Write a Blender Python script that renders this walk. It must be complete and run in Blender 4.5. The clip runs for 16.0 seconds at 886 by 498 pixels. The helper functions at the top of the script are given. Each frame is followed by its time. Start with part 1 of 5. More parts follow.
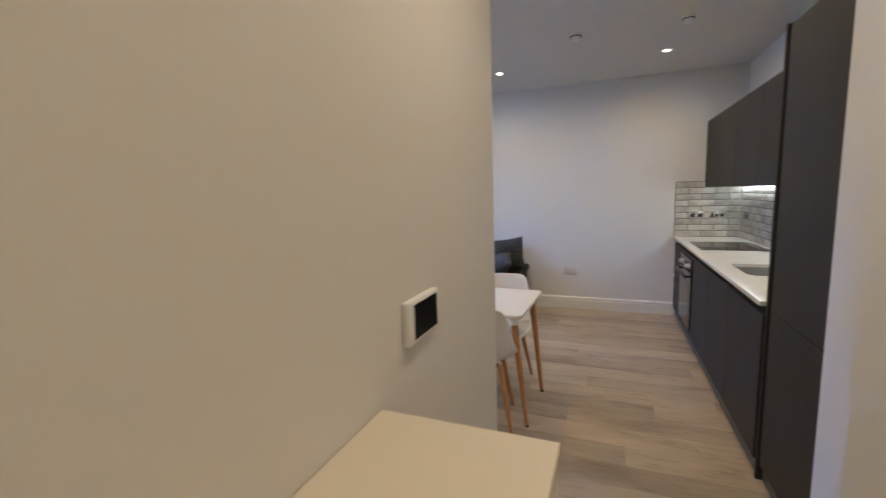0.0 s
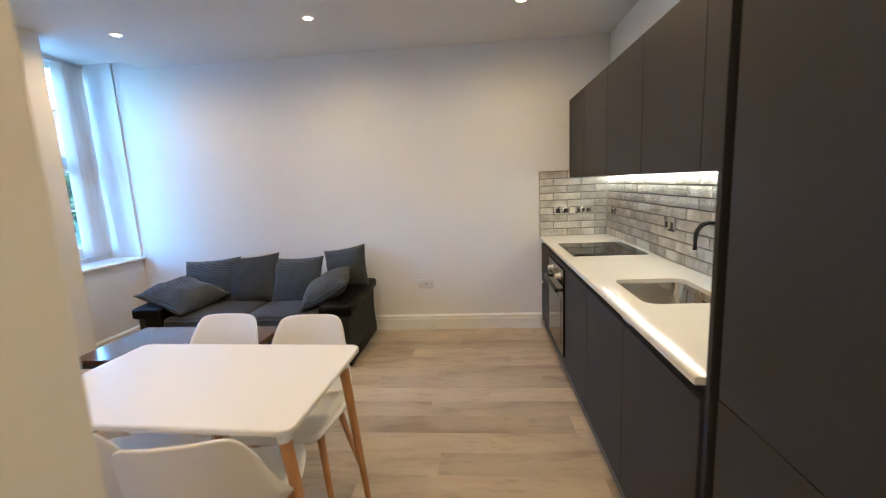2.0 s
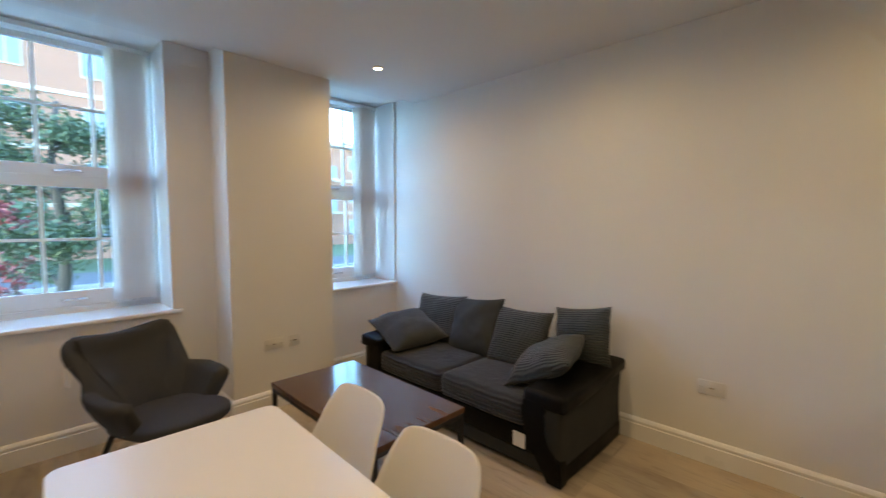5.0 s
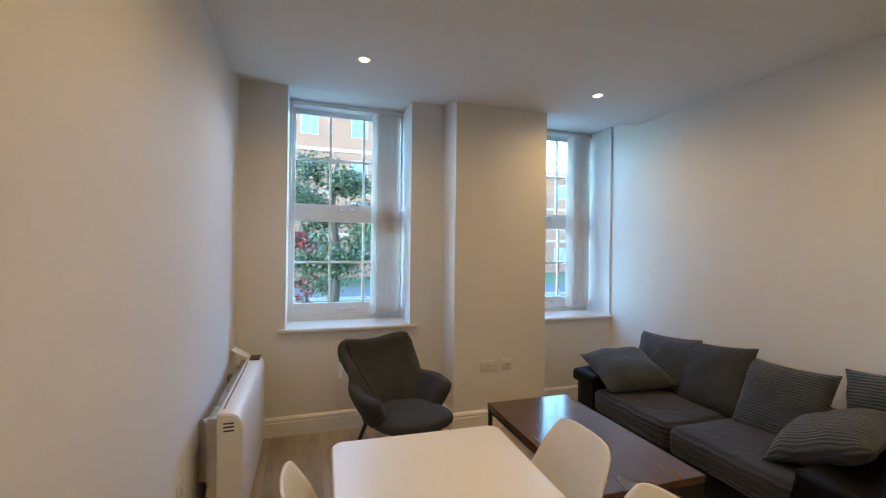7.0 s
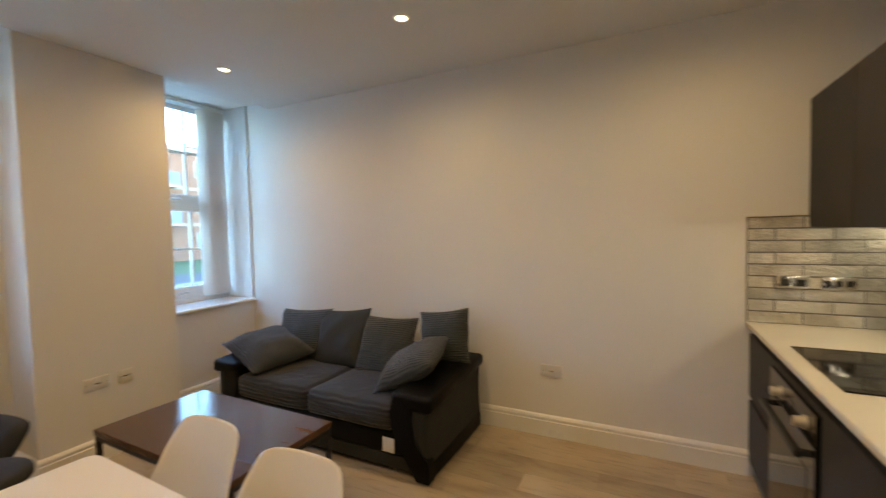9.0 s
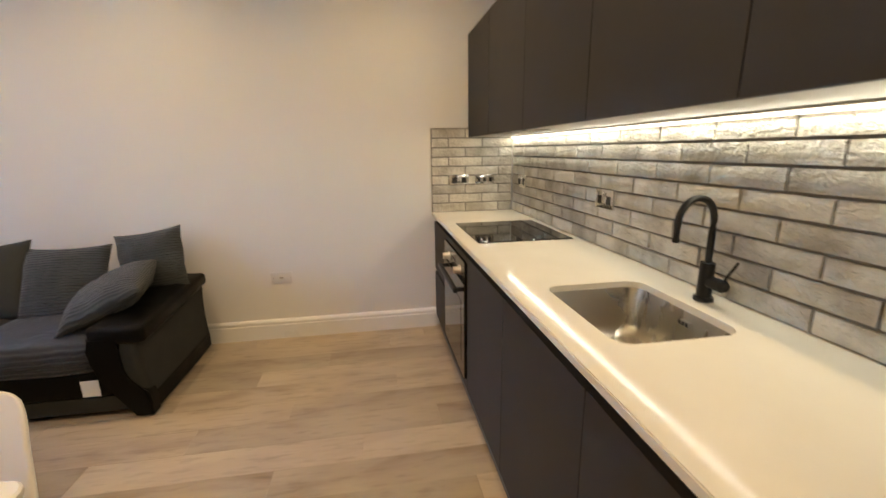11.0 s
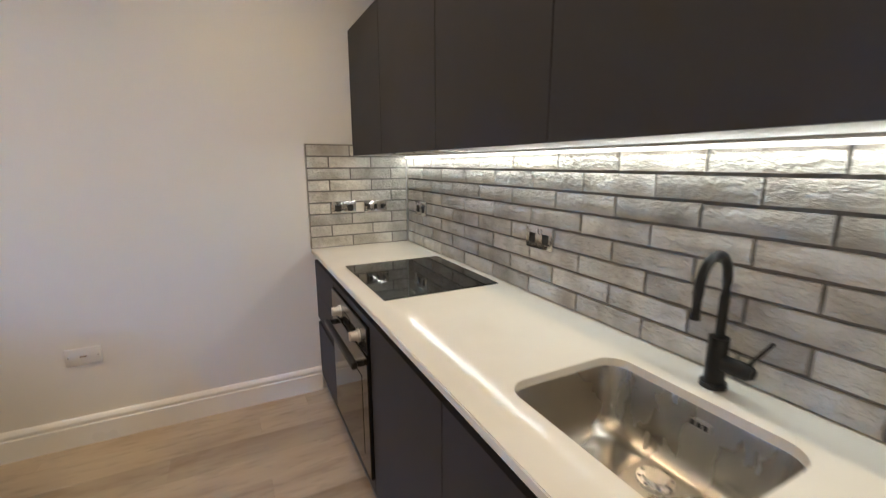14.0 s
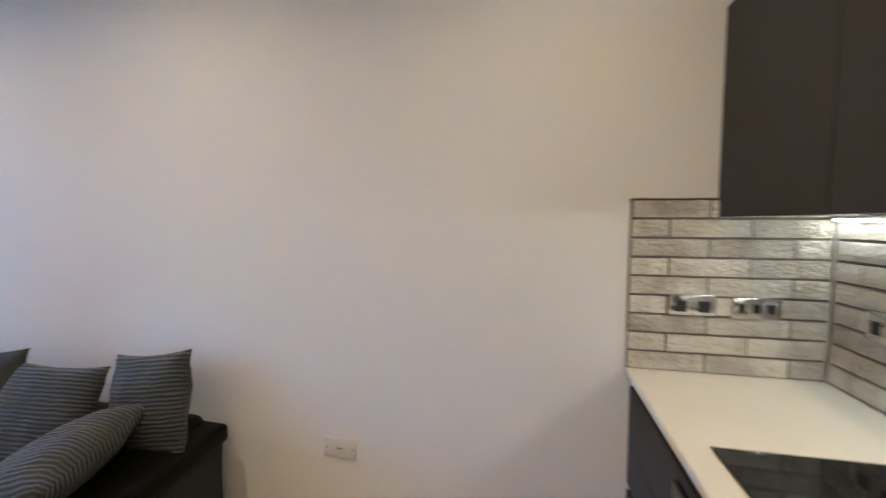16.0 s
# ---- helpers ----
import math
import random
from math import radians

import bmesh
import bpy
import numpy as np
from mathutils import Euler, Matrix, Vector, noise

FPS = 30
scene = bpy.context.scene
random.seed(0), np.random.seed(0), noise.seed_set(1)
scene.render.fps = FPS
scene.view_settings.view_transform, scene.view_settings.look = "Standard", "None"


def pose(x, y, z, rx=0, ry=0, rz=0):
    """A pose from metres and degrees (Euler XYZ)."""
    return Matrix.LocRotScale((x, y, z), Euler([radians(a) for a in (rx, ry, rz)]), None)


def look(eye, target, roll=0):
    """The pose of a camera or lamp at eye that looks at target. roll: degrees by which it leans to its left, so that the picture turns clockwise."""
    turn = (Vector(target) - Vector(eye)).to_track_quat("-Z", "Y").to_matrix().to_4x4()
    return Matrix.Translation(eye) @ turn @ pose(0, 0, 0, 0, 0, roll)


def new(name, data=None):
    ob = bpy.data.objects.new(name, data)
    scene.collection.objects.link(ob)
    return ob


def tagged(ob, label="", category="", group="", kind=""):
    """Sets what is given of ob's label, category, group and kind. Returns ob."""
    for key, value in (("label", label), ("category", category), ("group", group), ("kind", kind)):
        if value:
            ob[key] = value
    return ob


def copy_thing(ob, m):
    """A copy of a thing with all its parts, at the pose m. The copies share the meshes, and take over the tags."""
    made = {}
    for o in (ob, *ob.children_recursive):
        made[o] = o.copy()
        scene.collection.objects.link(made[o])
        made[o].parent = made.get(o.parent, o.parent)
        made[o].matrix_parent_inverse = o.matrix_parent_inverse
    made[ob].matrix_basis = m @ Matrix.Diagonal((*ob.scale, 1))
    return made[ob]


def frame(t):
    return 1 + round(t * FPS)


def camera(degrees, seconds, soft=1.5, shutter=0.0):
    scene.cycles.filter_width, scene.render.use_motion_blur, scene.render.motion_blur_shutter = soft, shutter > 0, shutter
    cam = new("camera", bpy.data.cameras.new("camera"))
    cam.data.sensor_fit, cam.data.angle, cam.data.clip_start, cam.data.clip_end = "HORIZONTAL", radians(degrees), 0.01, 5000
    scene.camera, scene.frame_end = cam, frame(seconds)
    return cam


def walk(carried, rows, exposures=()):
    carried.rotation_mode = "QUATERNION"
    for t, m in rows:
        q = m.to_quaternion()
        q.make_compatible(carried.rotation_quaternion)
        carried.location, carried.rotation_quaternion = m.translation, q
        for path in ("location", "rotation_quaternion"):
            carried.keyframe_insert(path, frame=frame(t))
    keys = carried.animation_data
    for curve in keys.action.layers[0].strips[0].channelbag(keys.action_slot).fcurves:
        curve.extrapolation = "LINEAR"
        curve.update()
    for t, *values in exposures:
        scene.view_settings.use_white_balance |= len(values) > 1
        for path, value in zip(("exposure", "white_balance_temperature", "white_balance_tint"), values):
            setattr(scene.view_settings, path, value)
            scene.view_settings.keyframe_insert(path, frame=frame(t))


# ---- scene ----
SKY, LAMP, LED = 0.68, 5.3, 0.64
# seconds, stops, kelvin, tint
EXPOSURES = [(0, 2.74, 5150, 10), (0.5, 3.08, 4750, 9), (1, 3.18, 4850, 7), (1.5, 3.25, 5200, 5), (2, 3.14, 5800, 7), (2.5, 3.02, 6350, 9), (3, 2.88, 6600, 9), (4, 2.64, 6850, 8),
             (5, 2.54, 7000, 7), (7.5, 2.45, 7450, 6), (8.5, 2.48, 7900, 8), (10, 2.8, 7600, 8), (12.5, 3.28, 5750, 11), (14, 2.92, 5600, 10), (15, 2.82, 5650, 10), (16, 2.95, 5650, 9)]
cam = camera(93.8, 16.0, soft=1.25, shutter=0.4)
PATH = [
    (0, (0.24, -0.981, 1.473), (-0.502, 0.857, 1.208), -1.9),
    (0.5, (0.278, -0.687, 1.467), (-0.185, 1.234, 1.155), -2.3),
    (1, (0.314, -0.372, 1.458), (0.005, 1.575, 1.12), -2.5),
    (1.5, (0.377, -0.022, 1.454), (0.138, 1.935, 1.122), -2.7),
    (2, (0.361, 0.287, 1.455), (0.175, 2.253, 1.141), -2.7),
    (2.5, (0.343, 0.59, 1.457), (0.151, 2.562, 1.184), -2.5),
    (3, (0.434, 0.852, 1.448), (0.144, 2.819, 1.231), -2.2),
    (3.5, (0.49, 1.072, 1.459), (0.049, 3.015, 1.28), -1.6),
    (4, (0.436, 1.23, 1.466), (-0.264, 3.098, 1.323), -0.9),
    (4.5, (0.372, 1.33, 1.464), (-0.663, 3.037, 1.347), -0.2),
    (5, (0.333, 1.396, 1.471), (-1.056, 2.83, 1.346), 0.0),
    (5.2, (0.312, 1.395, 1.458), (-1.189, 2.712, 1.338), 0.2),
    (7.3, (0.301, 1.309, 1.487), (-1.603, 1.919, 1.497), 0.7),
    (7.5, (0.3, 1.304, 1.49), (-1.556, 2.048, 1.518), 0.7),
    (8, (0.322, 1.351, 1.485), (-1.302, 2.519, 1.505), -0.1),
    (8.5, (0.340, 1.362, 1.474), (-0.937, 2.902, 1.452), -1.0),
    (9, (0.405, 1.379, 1.478), (-0.48, 3.17, 1.389), -1.3),
    (9.5, (0.502, 1.395, 1.452), (-0.033, 3.317, 1.306), -1.4),
    (10, (0.551, 1.339, 1.449), (0.299, 3.311, 1.228), -1.3),
    (10.2, (0.567, 1.317, 1.432), (0.425, 3.295, 1.190), -0.9),
    (12.3, (0.266, 1.14, 1.336), (1.055, 2.788, 0.523), -1.1),
    (12.5, (0.25, 1.164, 1.339), (1.062, 2.805, 0.535), -1.1),
    (13, (0.354, 1.322, 1.358), (1.186, 3.007, 0.673), -0.7),
    (13.5, (0.482, 1.519, 1.38), (1.344, 3.241, 0.839), -0.3),
    (14, (0.532, 1.782, 1.405), (1.413, 3.531, 1.002), -0.1),
    (14.5, (0.553, 2.027, 1.406), (1.318, 3.85, 1.108), -0.5),
    (15, (0.626, 2.282, 1.416), (1.05, 4.225, 1.204), -0.7),
    (15.5, (0.642, 2.487, 1.412), (0.656, 4.482, 1.27), -0.3),
    (16, (0.575, 2.716, 1.435), (0.161, 4.668, 1.302), 0.2),
]
walk(cam, [(t, look(eye, target, roll)) for t, eye, target, roll in PATH], EXPOSURES)

# ---- light ----
world = bpy.data.worlds.new("world")
scene.world = world
world.use_nodes = True
wt = world.node_tree
sky = wt.nodes.new("ShaderNodeTexSky")
sky.sky_type = 'NISHITA'
sky.sun_disc = False
sky.sun_elevation = radians(24)
sky.sun_rotation = radians(160)
sky.air_density, sky.dust_density, sky.ozone_density = 1.0, 0.3, 3.4
tone = wt.nodes.new("ShaderNodeVectorMath")
tone.operation = 'MULTIPLY'
tone.inputs[1].default_value = (0.70, 0.96, 1.11)  # a cold late-afternoon sky
wt.links.new(sky.outputs[0], tone.inputs[0])
wt.links.new(tone.outputs[0], wt.nodes["Background"].inputs[0])
wt.nodes["Background"].inputs[1].default_value = SKY

sun_data = bpy.data.lights.new("sun", 'SUN')
sun_data.energy, sun_data.angle, sun_data.color = 0.25, radians(30), (1, 0.95, 0.88)
sun = new("sun", sun_data)
sun.matrix_world = look((0, 0, 0), (-0.35, 1.0, -0.48))


def lamp_light(name, m, energy, color, kind='SPOT', size=0.04, spot=120, blend=0.7, sx=1.0, sy=1.0):
    d = bpy.data.lights.new(name, kind)
    d.energy, d.color = energy, color
    if kind == 'SPOT':
        d.spot_size, d.spot_blend, d.shadow_soft_size = radians(spot), blend, size
    else:
        d.shape, d.size, d.size_y = 'RECTANGLE', sx, sy
    o = new(name, d)
    o.matrix_world = m
    return o


# ---- materials ----
def nodes_of(m):
    m.use_nodes = True
    return m.node_tree, m.node_tree.nodes, m.node_tree.links, m.node_tree.nodes["Principled BSDF"]


def material(name, color, rough=0.5, metal=0.0, vary=0.06, scale=3.0, grain=60.0, bump=0.1, stretch=(1, 1, 1), rough_vary=0.08, random_tint=0.0, coat=0.0, grain_amt=0.5):
    """A surface with variation at two scales: soft clouds and fine grain with relief."""
    m = bpy.data.materials.new(name)
    t, n, l, b = nodes_of(m)
    tc = n.new("ShaderNodeTexCoord")
    mp = n.new("ShaderNodeMapping")
    mp.inputs["Scale"].default_value = stretch
    l.new(tc.outputs["Object"], mp.inputs[0])
    big, fine = n.new("ShaderNodeTexNoise"), n.new("ShaderNodeTexNoise")
    big.inputs["Scale"].default_value, big.inputs["Detail"].default_value = scale, 4
    fine.inputs["Scale"].default_value, fine.inputs["Detail"].default_value = grain, 5
    for q in (big, fine):
        l.new(mp.outputs[0], q.inputs["Vector"])
    add = n.new("ShaderNodeMath")
    add.operation = 'MULTIPLY_ADD'
    l.new(fine.outputs[0], add.inputs[0])
    add.inputs[1].default_value = grain_amt
    l.new(big.outputs[0], add.inputs[2])
    rng = n.new("ShaderNodeMapRange")
    rng.inputs[1].default_value, rng.inputs[2].default_value = 0.4, 1.1
    rng.inputs[3].default_value, rng.inputs[4].default_value = 1 - vary, 1 + vary
    l.new(add.outputs[0], rng.inputs[0])
    last = rng.outputs[0]
    if random_tint:
        oi = n.new("ShaderNodeObjectInfo")
        r2 = n.new("ShaderNodeMapRange")
        r2.inputs[3].default_value, r2.inputs[4].default_value = 1 - random_tint, 1 + random_tint
        l.new(oi.outputs["Random"], r2.inputs[0])
        mu = n.new("ShaderNodeMath")
        mu.operation = 'MULTIPLY'
        l.new(last, mu.inputs[0])
        l.new(r2.outputs[0], mu.inputs[1])
        last = mu.outputs[0]
    mix = n.new("ShaderNodeVectorMath")
    mix.operation = 'SCALE'
    mix.inputs[0].default_value = color
    l.new(last, mix.inputs["Scale"])
    l.new(mix.outputs[0], b.inputs["Base Color"])
    b.inputs["Metallic"].default_value = metal
    b.inputs["Coat Weight"].default_value = coat
    rr = n.new("ShaderNodeMapRange")
    rr.inputs[1].default_value, rr.inputs[2].default_value = 0.3, 0.7
    rr.inputs[3].default_value, rr.inputs[4].default_value = max(0.02, rough - rough_vary), min(1, rough + rough_vary)
    l.new(big.outputs[0], rr.inputs[0])
    l.new(rr.outputs[0], b.inputs["Roughness"])
    if bump:
        bp = n.new("ShaderNodeBump")
        bp.inputs["Strength"].default_value, bp.inputs["Distance"].default_value = bump, 0.002
        l.new(fine.outputs[0], bp.inputs["Height"])
        l.new(bp.outputs[0], b.inputs["Normal"])
    return m


def glowing(name, color, strength):
    m = bpy.data.materials.new(name)
    t, n, l, b = nodes_of(m)
    b.inputs["Base Color"].default_value = (0.9, 0.9, 0.9, 1)
    b.inputs["Emission Color"].default_value = (*color, 1)
    b.inputs["Emission Strength"].default_value = strength
    return m


M_WALL = material("wall_paint", (0.78, 0.765, 0.74), 0.75, vary=0.025, scale=0.9, grain=160, bump=0.12)
M_CEIL = material("ceiling_paint", (0.74, 0.735, 0.72), 0.85, vary=0.02, scale=0.8, grain=160, bump=0.08)
M_SILL = material("gloss_sill", (0.84, 0.84, 0.83), 0.16, vary=0.02, scale=2, grain=90, bump=0.03, rough_vary=0.04)
M_TRIM = material("trim_satin", (0.83, 0.825, 0.81), 0.35, vary=0.02, scale=2, grain=90, bump=0.04)
M_CAB = material("cabinet_laminate", (0.0370, 0.0355, 0.0385), 0.56, vary=0.06, scale=1.3, grain=350, bump=0.05, rough_vary=0.05)
M_CAB.node_tree.nodes["Principled BSDF"].inputs["Specular IOR Level"].default_value = 0.22
M_BLACK = material("black_channel", (0.003, 0.003, 0.003), 0.7, vary=0.1, bump=0.02)
# plinth base colour is raised above the units' to hold the floor's reflection
M_PLINTH = material("plinth_laminate", (0.085, 0.083, 0.086), 0.38, vary=0.06, scale=1.3, grain=350, bump=0.04)
M_TOP = material("quartz_top", (0.72, 0.69, 0.62), 0.08, vary=0.04, scale=6, grain=420, bump=0.0, rough_vary=0.02)
nodes_of(M_TOP)[3].inputs["Specular IOR Level"].default_value = 0.06
M_STEEL = material("brushed_steel", (0.50, 0.47, 0.42), 0.28, 1.0, vary=0.05, scale=3, grain=260, bump=0.04, stretch=(1, 3, 1), rough_vary=0.04)
M_CHROME = material("chrome", (0.80, 0.80, 0.80), 0.20, 1.0, vary=0.03, bump=0.0, rough_vary=0.03)
M_KNOB = material("satin_knob", (0.82, 0.81, 0.79), 0.36, 1.0, vary=0.03, bump=0.0)
M_HOB = material("hob_glass", (0.006, 0.006, 0.007), 0.05, vary=0.05, bump=0.0, rough_vary=0.015)
M_OVEN = material("oven_glass", (0.010, 0.010, 0.011), 0.08, vary=0.05, bump=0.0, rough_vary=0.02)
M_MATBLK = material("matt_black_metal", (0.012, 0.012, 0.013), 0.4, 0.2, vary=0.1, grain=200, bump=0.05)
M_WHITE = material("white_plastic", (0.86, 0.86, 0.85), 0.32, vary=0.02, grain=120, bump=0.02)
M_SHELL = material("white_shell", (0.82, 0.80, 0.77), 0.38, vary=0.025, scale=4, grain=160, bump=0.03)
M_TABLE = material("white_lacquer", (0.80, 0.79, 0.77), 0.30, vary=0.012, scale=3, grain=200, bump=0.01, rough_vary=0.005)
M_PLATE = material("polished_plate", (0.66, 0.65, 0.64), 0.16, 1.0, vary=0.03, bump=0, rough_vary=0.04)
M_SLOT = material("dark_slot", (0.02, 0.02, 0.02), 0.6, bump=0)
M_GROUT = material("grout", (0.23, 0.215, 0.195), 0.9, vary=0.15, scale=30, grain=300, bump=0.4)
M_LED = glowing("led_diffuser", (1.0, 0.89, 0.72), 0.8)
M_LENS = glowing("lamp_lens", (1.0, 0.80, 0.52), 4.0)


# ---- building helpers ----
def box(bm, lo, hi, bevel=0.0, seg=2):
    """Adds a box from corner lo to corner hi, its edges rounded."""
    g = bmesh.ops.create_cube(bm, size=1)
    vs = g["verts"]
    for v in vs:
        v.co = Vector(((lo[k] + hi[k]) / 2 + v.co[k] * (hi[k] - lo[k]) for k in range(3)))
    if bevel:
        es = list({e for v in vs for e in v.link_edges})
        bmesh.ops.bevel(bm, geom=es, offset=bevel, segments=seg, profile=0.5, affect='EDGES')
    return bm


def boxed(lo, hi, bevel=0.0, seg=2):
    return box(bmesh.new(), lo, hi, bevel, seg)


def cyl(bm, p, q, r1, r2=None, seg=20, caps=True):
    """A round bar from p to q."""
    p, q = Vector(p), Vector(q)
    d = q - p
    m = Matrix.Translation((p + q) / 2) @ d.to_track_quat('Z', 'Y').to_matrix().to_4x4()
    bmesh.ops.create_cone(bm, cap_ends=caps, segments=seg, radius1=r1, radius2=r1 if r2 is None else r2, depth=d.length, matrix=m)
    return bm


def tube(bm, points, radius, seg=12):
    """A round tube along points."""
    pts = [Vector(p) for p in points]
    rings = []
    for i, p in enumerate(pts):
        d = (pts[min(i + 1, len(pts) - 1)] - pts[max(i - 1, 0)]).normalized()
        rot = d.to_track_quat('Z', 'Y').to_matrix()
        r = radius[i] if isinstance(radius, (list, tuple)) else radius
        rings.append([bm.verts.new(p + rot @ Vector((r * math.cos(a), r * math.sin(a), 0))) for a in [2 * math.pi * k / seg for k in range(seg)]])
    for a, b in zip(rings, rings[1:]):
        for k in range(seg):
            bm.faces.new((a[k], a[(k + 1) % seg], b[(k + 1) % seg], b[k]))
    bm.faces.new(rings[0][::-1])
    bm.faces.new(rings[-1])
    return bm


def surface(bm, f, nu, nv, closed_u=False):
    """A sheet of points f(u, v) for u, v in 0..1."""
    g = [[bm.verts.new(f(i / nu, j / nv)) for j in range(nv + 1)] for i in range(nu if closed_u else nu + 1)]
    for i in range(nu):
        for j in range(nv):
            a, b = g[i], g[(i + 1) % len(g)]
            bm.faces.new((a[j], b[j], b[j + 1], a[j + 1]))
    return bm


def finish(bm, smooth):
    bmesh.ops.recalc_face_normals(bm, faces=bm.faces)
    for f in bm.faces:
        f.smooth = smooth


def part(name, bm, mat, parent=None, label="", smooth=False, angle=None):
    finish(bm, smooth or angle is not None)
    me = bpy.data.meshes.new(name)
    bm.to_mesh(me)
    bm.free()
    me.materials.append(mat)
    if angle is not None:
        me.set_sharp_from_angle(angle=radians(angle))
    ob = new(name, me)
    if parent is not None:
        ob.parent = parent
    if label:
        ob["label"] = label
    return ob


def thing(name, at=(0, 0, 0), label="", category="", group="", kind="", turn=0.0):
    e = new(name)
    e.empty_display_size = 0.05
    e.matrix_world = pose(*at, 0, 0, turn)
    return tagged(e, label, category, group, kind)


def structure(name, bm, mat, label="", category="", smooth=False, angle=None):
    return tagged(part(name, bm, mat, None, smooth=smooth, angle=angle), label, category, kind="structure")


# ---- the large structure ----
CEIL, PIER_X, REC_X, FAR_Y, SOUTH_Y, KIT_X, UNIT_X, HALL_X = 2.69, -2.88, -3.20, 4.30, 0.82, 1.55, 0.935, -0.237
OUT_X = -3.80

structure("wall_north", boxed((OUT_X, FAR_Y, -0.1), (KIT_X + 0.2, FAR_Y + 0.2, 3.0)), M_WALL, "white painted plaster wall behind the sofa", "wall")
structure("wall_east", boxed((KIT_X, 0.76, -0.1), (KIT_X + 0.2, FAR_Y, 3.0)), M_WALL, "white painted plaster wall behind the kitchen units", "wall")
structure("wall_hall_east", boxed((UNIT_X - 0.004, -2.3, -0.1), (KIT_X + 0.2, 0.76, 3.0)), M_WALL, "white painted plaster hallway wall", "wall")
structure("wall_hall_step", boxed((0.785, -2.3, -0.1), (UNIT_X - 0.006, 0.25, 3.0), 0.006), M_WALL, "white painted plaster hallway wall standing proud", "wall")
structure("wall_hall_west", boxed((HALL_X - 0.2, -2.3, -0.1), (HALL_X, SOUTH_Y, 3.0), 0.004), M_WALL, "white painted plaster hallway wall", "wall")
structure("wall_south", boxed((OUT_X, SOUTH_Y - 0.2, -0.1), (HALL_X - 0.2, SOUTH_Y, 3.0)), M_WALL, "white painted plaster wall behind the heater", "wall")
# unseen wall, added behind the walk's start to close the hallway
structure("wall_hall_end", boxed((HALL_X - 0.2, -2.5, -0.1), (KIT_X + 0.2, -2.3, 3.0)), M_WALL, "unseen plain wall added to close the hallway's end", "wall")
structure("pier", boxed((REC_X, 2.475, -0.1), (PIER_X, 3.325, 3.0), 0.004), M_WALL, "white painted plaster pier between the windows", "wall")

# window wall with its two openings
WINS = (1.172, 3.272)
WIN_W, SILL_Z, HEAD_Z = 1.008, 0.835, 2.765
wall_bm = bmesh.new()
ys = [SOUTH_Y, WINS[0], WINS[0] + WIN_W, WINS[1], WINS[1] + WIN_W, FAR_Y]
for a, b in ((0, 1), (2, 3), (4, 5)):
    box(wall_bm, (OUT_X, ys[a], -0.1), (REC_X, ys[b], 3.0))
for a, b in ((1, 2), (3, 4)):
    box(wall_bm, (OUT_X, ys[a], -0.1), (REC_X, ys[b], SILL_Z - 0.03))
    box(wall_bm, (OUT_X, ys[a], HEAD_Z), (REC_X, ys[b], 3.0))
structure("wall_west", wall_bm, M_WALL, "white painted plaster wall with two deep window reveals", "wall")

ceil_bm = boxed((PIER_X, 0.76, CEIL), (KIT_X, FAR_Y, 3.0))
box(ceil_bm, (HALL_X, -2.3, CEIL), (UNIT_X, 0.76, 3.0))
box(ceil_bm, (REC_X, SOUTH_Y, 2.765), (PIER_X, 2.475, 3.0))
box(ceil_bm, (REC_X, 3.325, 2.765), (PIER_X, FAR_Y, 3.0))
structure("ceiling", ceil_bm, M_CEIL, "white painted plasterboard ceiling", "ceiling")
# unseen slab, added over ceiling and wall tops to shut the sky out
structure("closing_slab", boxed((OUT_X - 0.1, -2.6, 3.0), (KIT_X + 0.3, FAR_Y + 0.3, 3.15)), M_CEIL, "unseen plain slab added to close the room above", "ceiling")

# floor base, planks are laid on it at the end
M_SUB = material("floor_joint", (0.16, 0.13, 0.10), 0.8)
floor = structure("floor", boxed((REC_X, -2.3, -0.1), (KIT_X, FAR_Y, -0.004)), M_SUB, "greige wood-look plank floor", "floor")


def skirting(name, p, q, out):
    """A moulded skirting board along the wall from p to q; out points into the room."""
    p, q, out = Vector((*p, 0)), Vector((*q, 0)), Vector((*out, 0))
    prof = [(0, 0), (0.024, 0), (0.024, 0.108), (0.0185, 0.112), (0.0185, 0.117), (0.021, 0.121), (0.021, 0.132), (0.014, 0.143), (0.006, 0.150), (0, 0.150)]
    bm = bmesh.new()
    a = [bm.verts.new(p + out * d + Vector((0, 0, z))) for d, z in prof]
    b = [bm.verts.new(q + out * d + Vector((0, 0, z))) for d, z in prof]
    for k in range(len(prof)):
        bm.faces.new((a[k], a[(k + 1) % len(prof)], b[(k + 1) % len(prof)], b[k]))
    bm.faces.new(a)
    bm.faces.new(b[::-1])
    return structure(name, bm, M_TRIM, "white moulded skirting board", "skirting")


skirting("baseboard_north", (REC_X, FAR_Y), (UNIT_X, FAR_Y), (0, -1))
skirting("baseboard_south", (REC_X + 0.02, SOUTH_Y), (HALL_X, SOUTH_Y), (0, 1))
skirting("baseboard_west_1", (REC_X, SOUTH_Y + 0.02), (REC_X, 2.475), (1, 0))
skirting("baseboard_pier", (PIER_X, 2.46), (PIER_X, 3.34), (1, 0))
skirting("baseboard_pier_side", (REC_X + 0.02, 2.475), (PIER_X, 2.475), (0, -1))
skirting("baseboard_west_2", (REC_X, 3.325), (REC_X, FAR_Y - 0.02), (1, 0))
skirting("baseboard_hall_west", (HALL_X, -2.3), (HALL_X, SOUTH_Y), (1, 0))
skirting("baseboard_hall_east", (UNIT_X - 0.004, 0.27), (UNIT_X - 0.004, 0.74), (-1, 0))
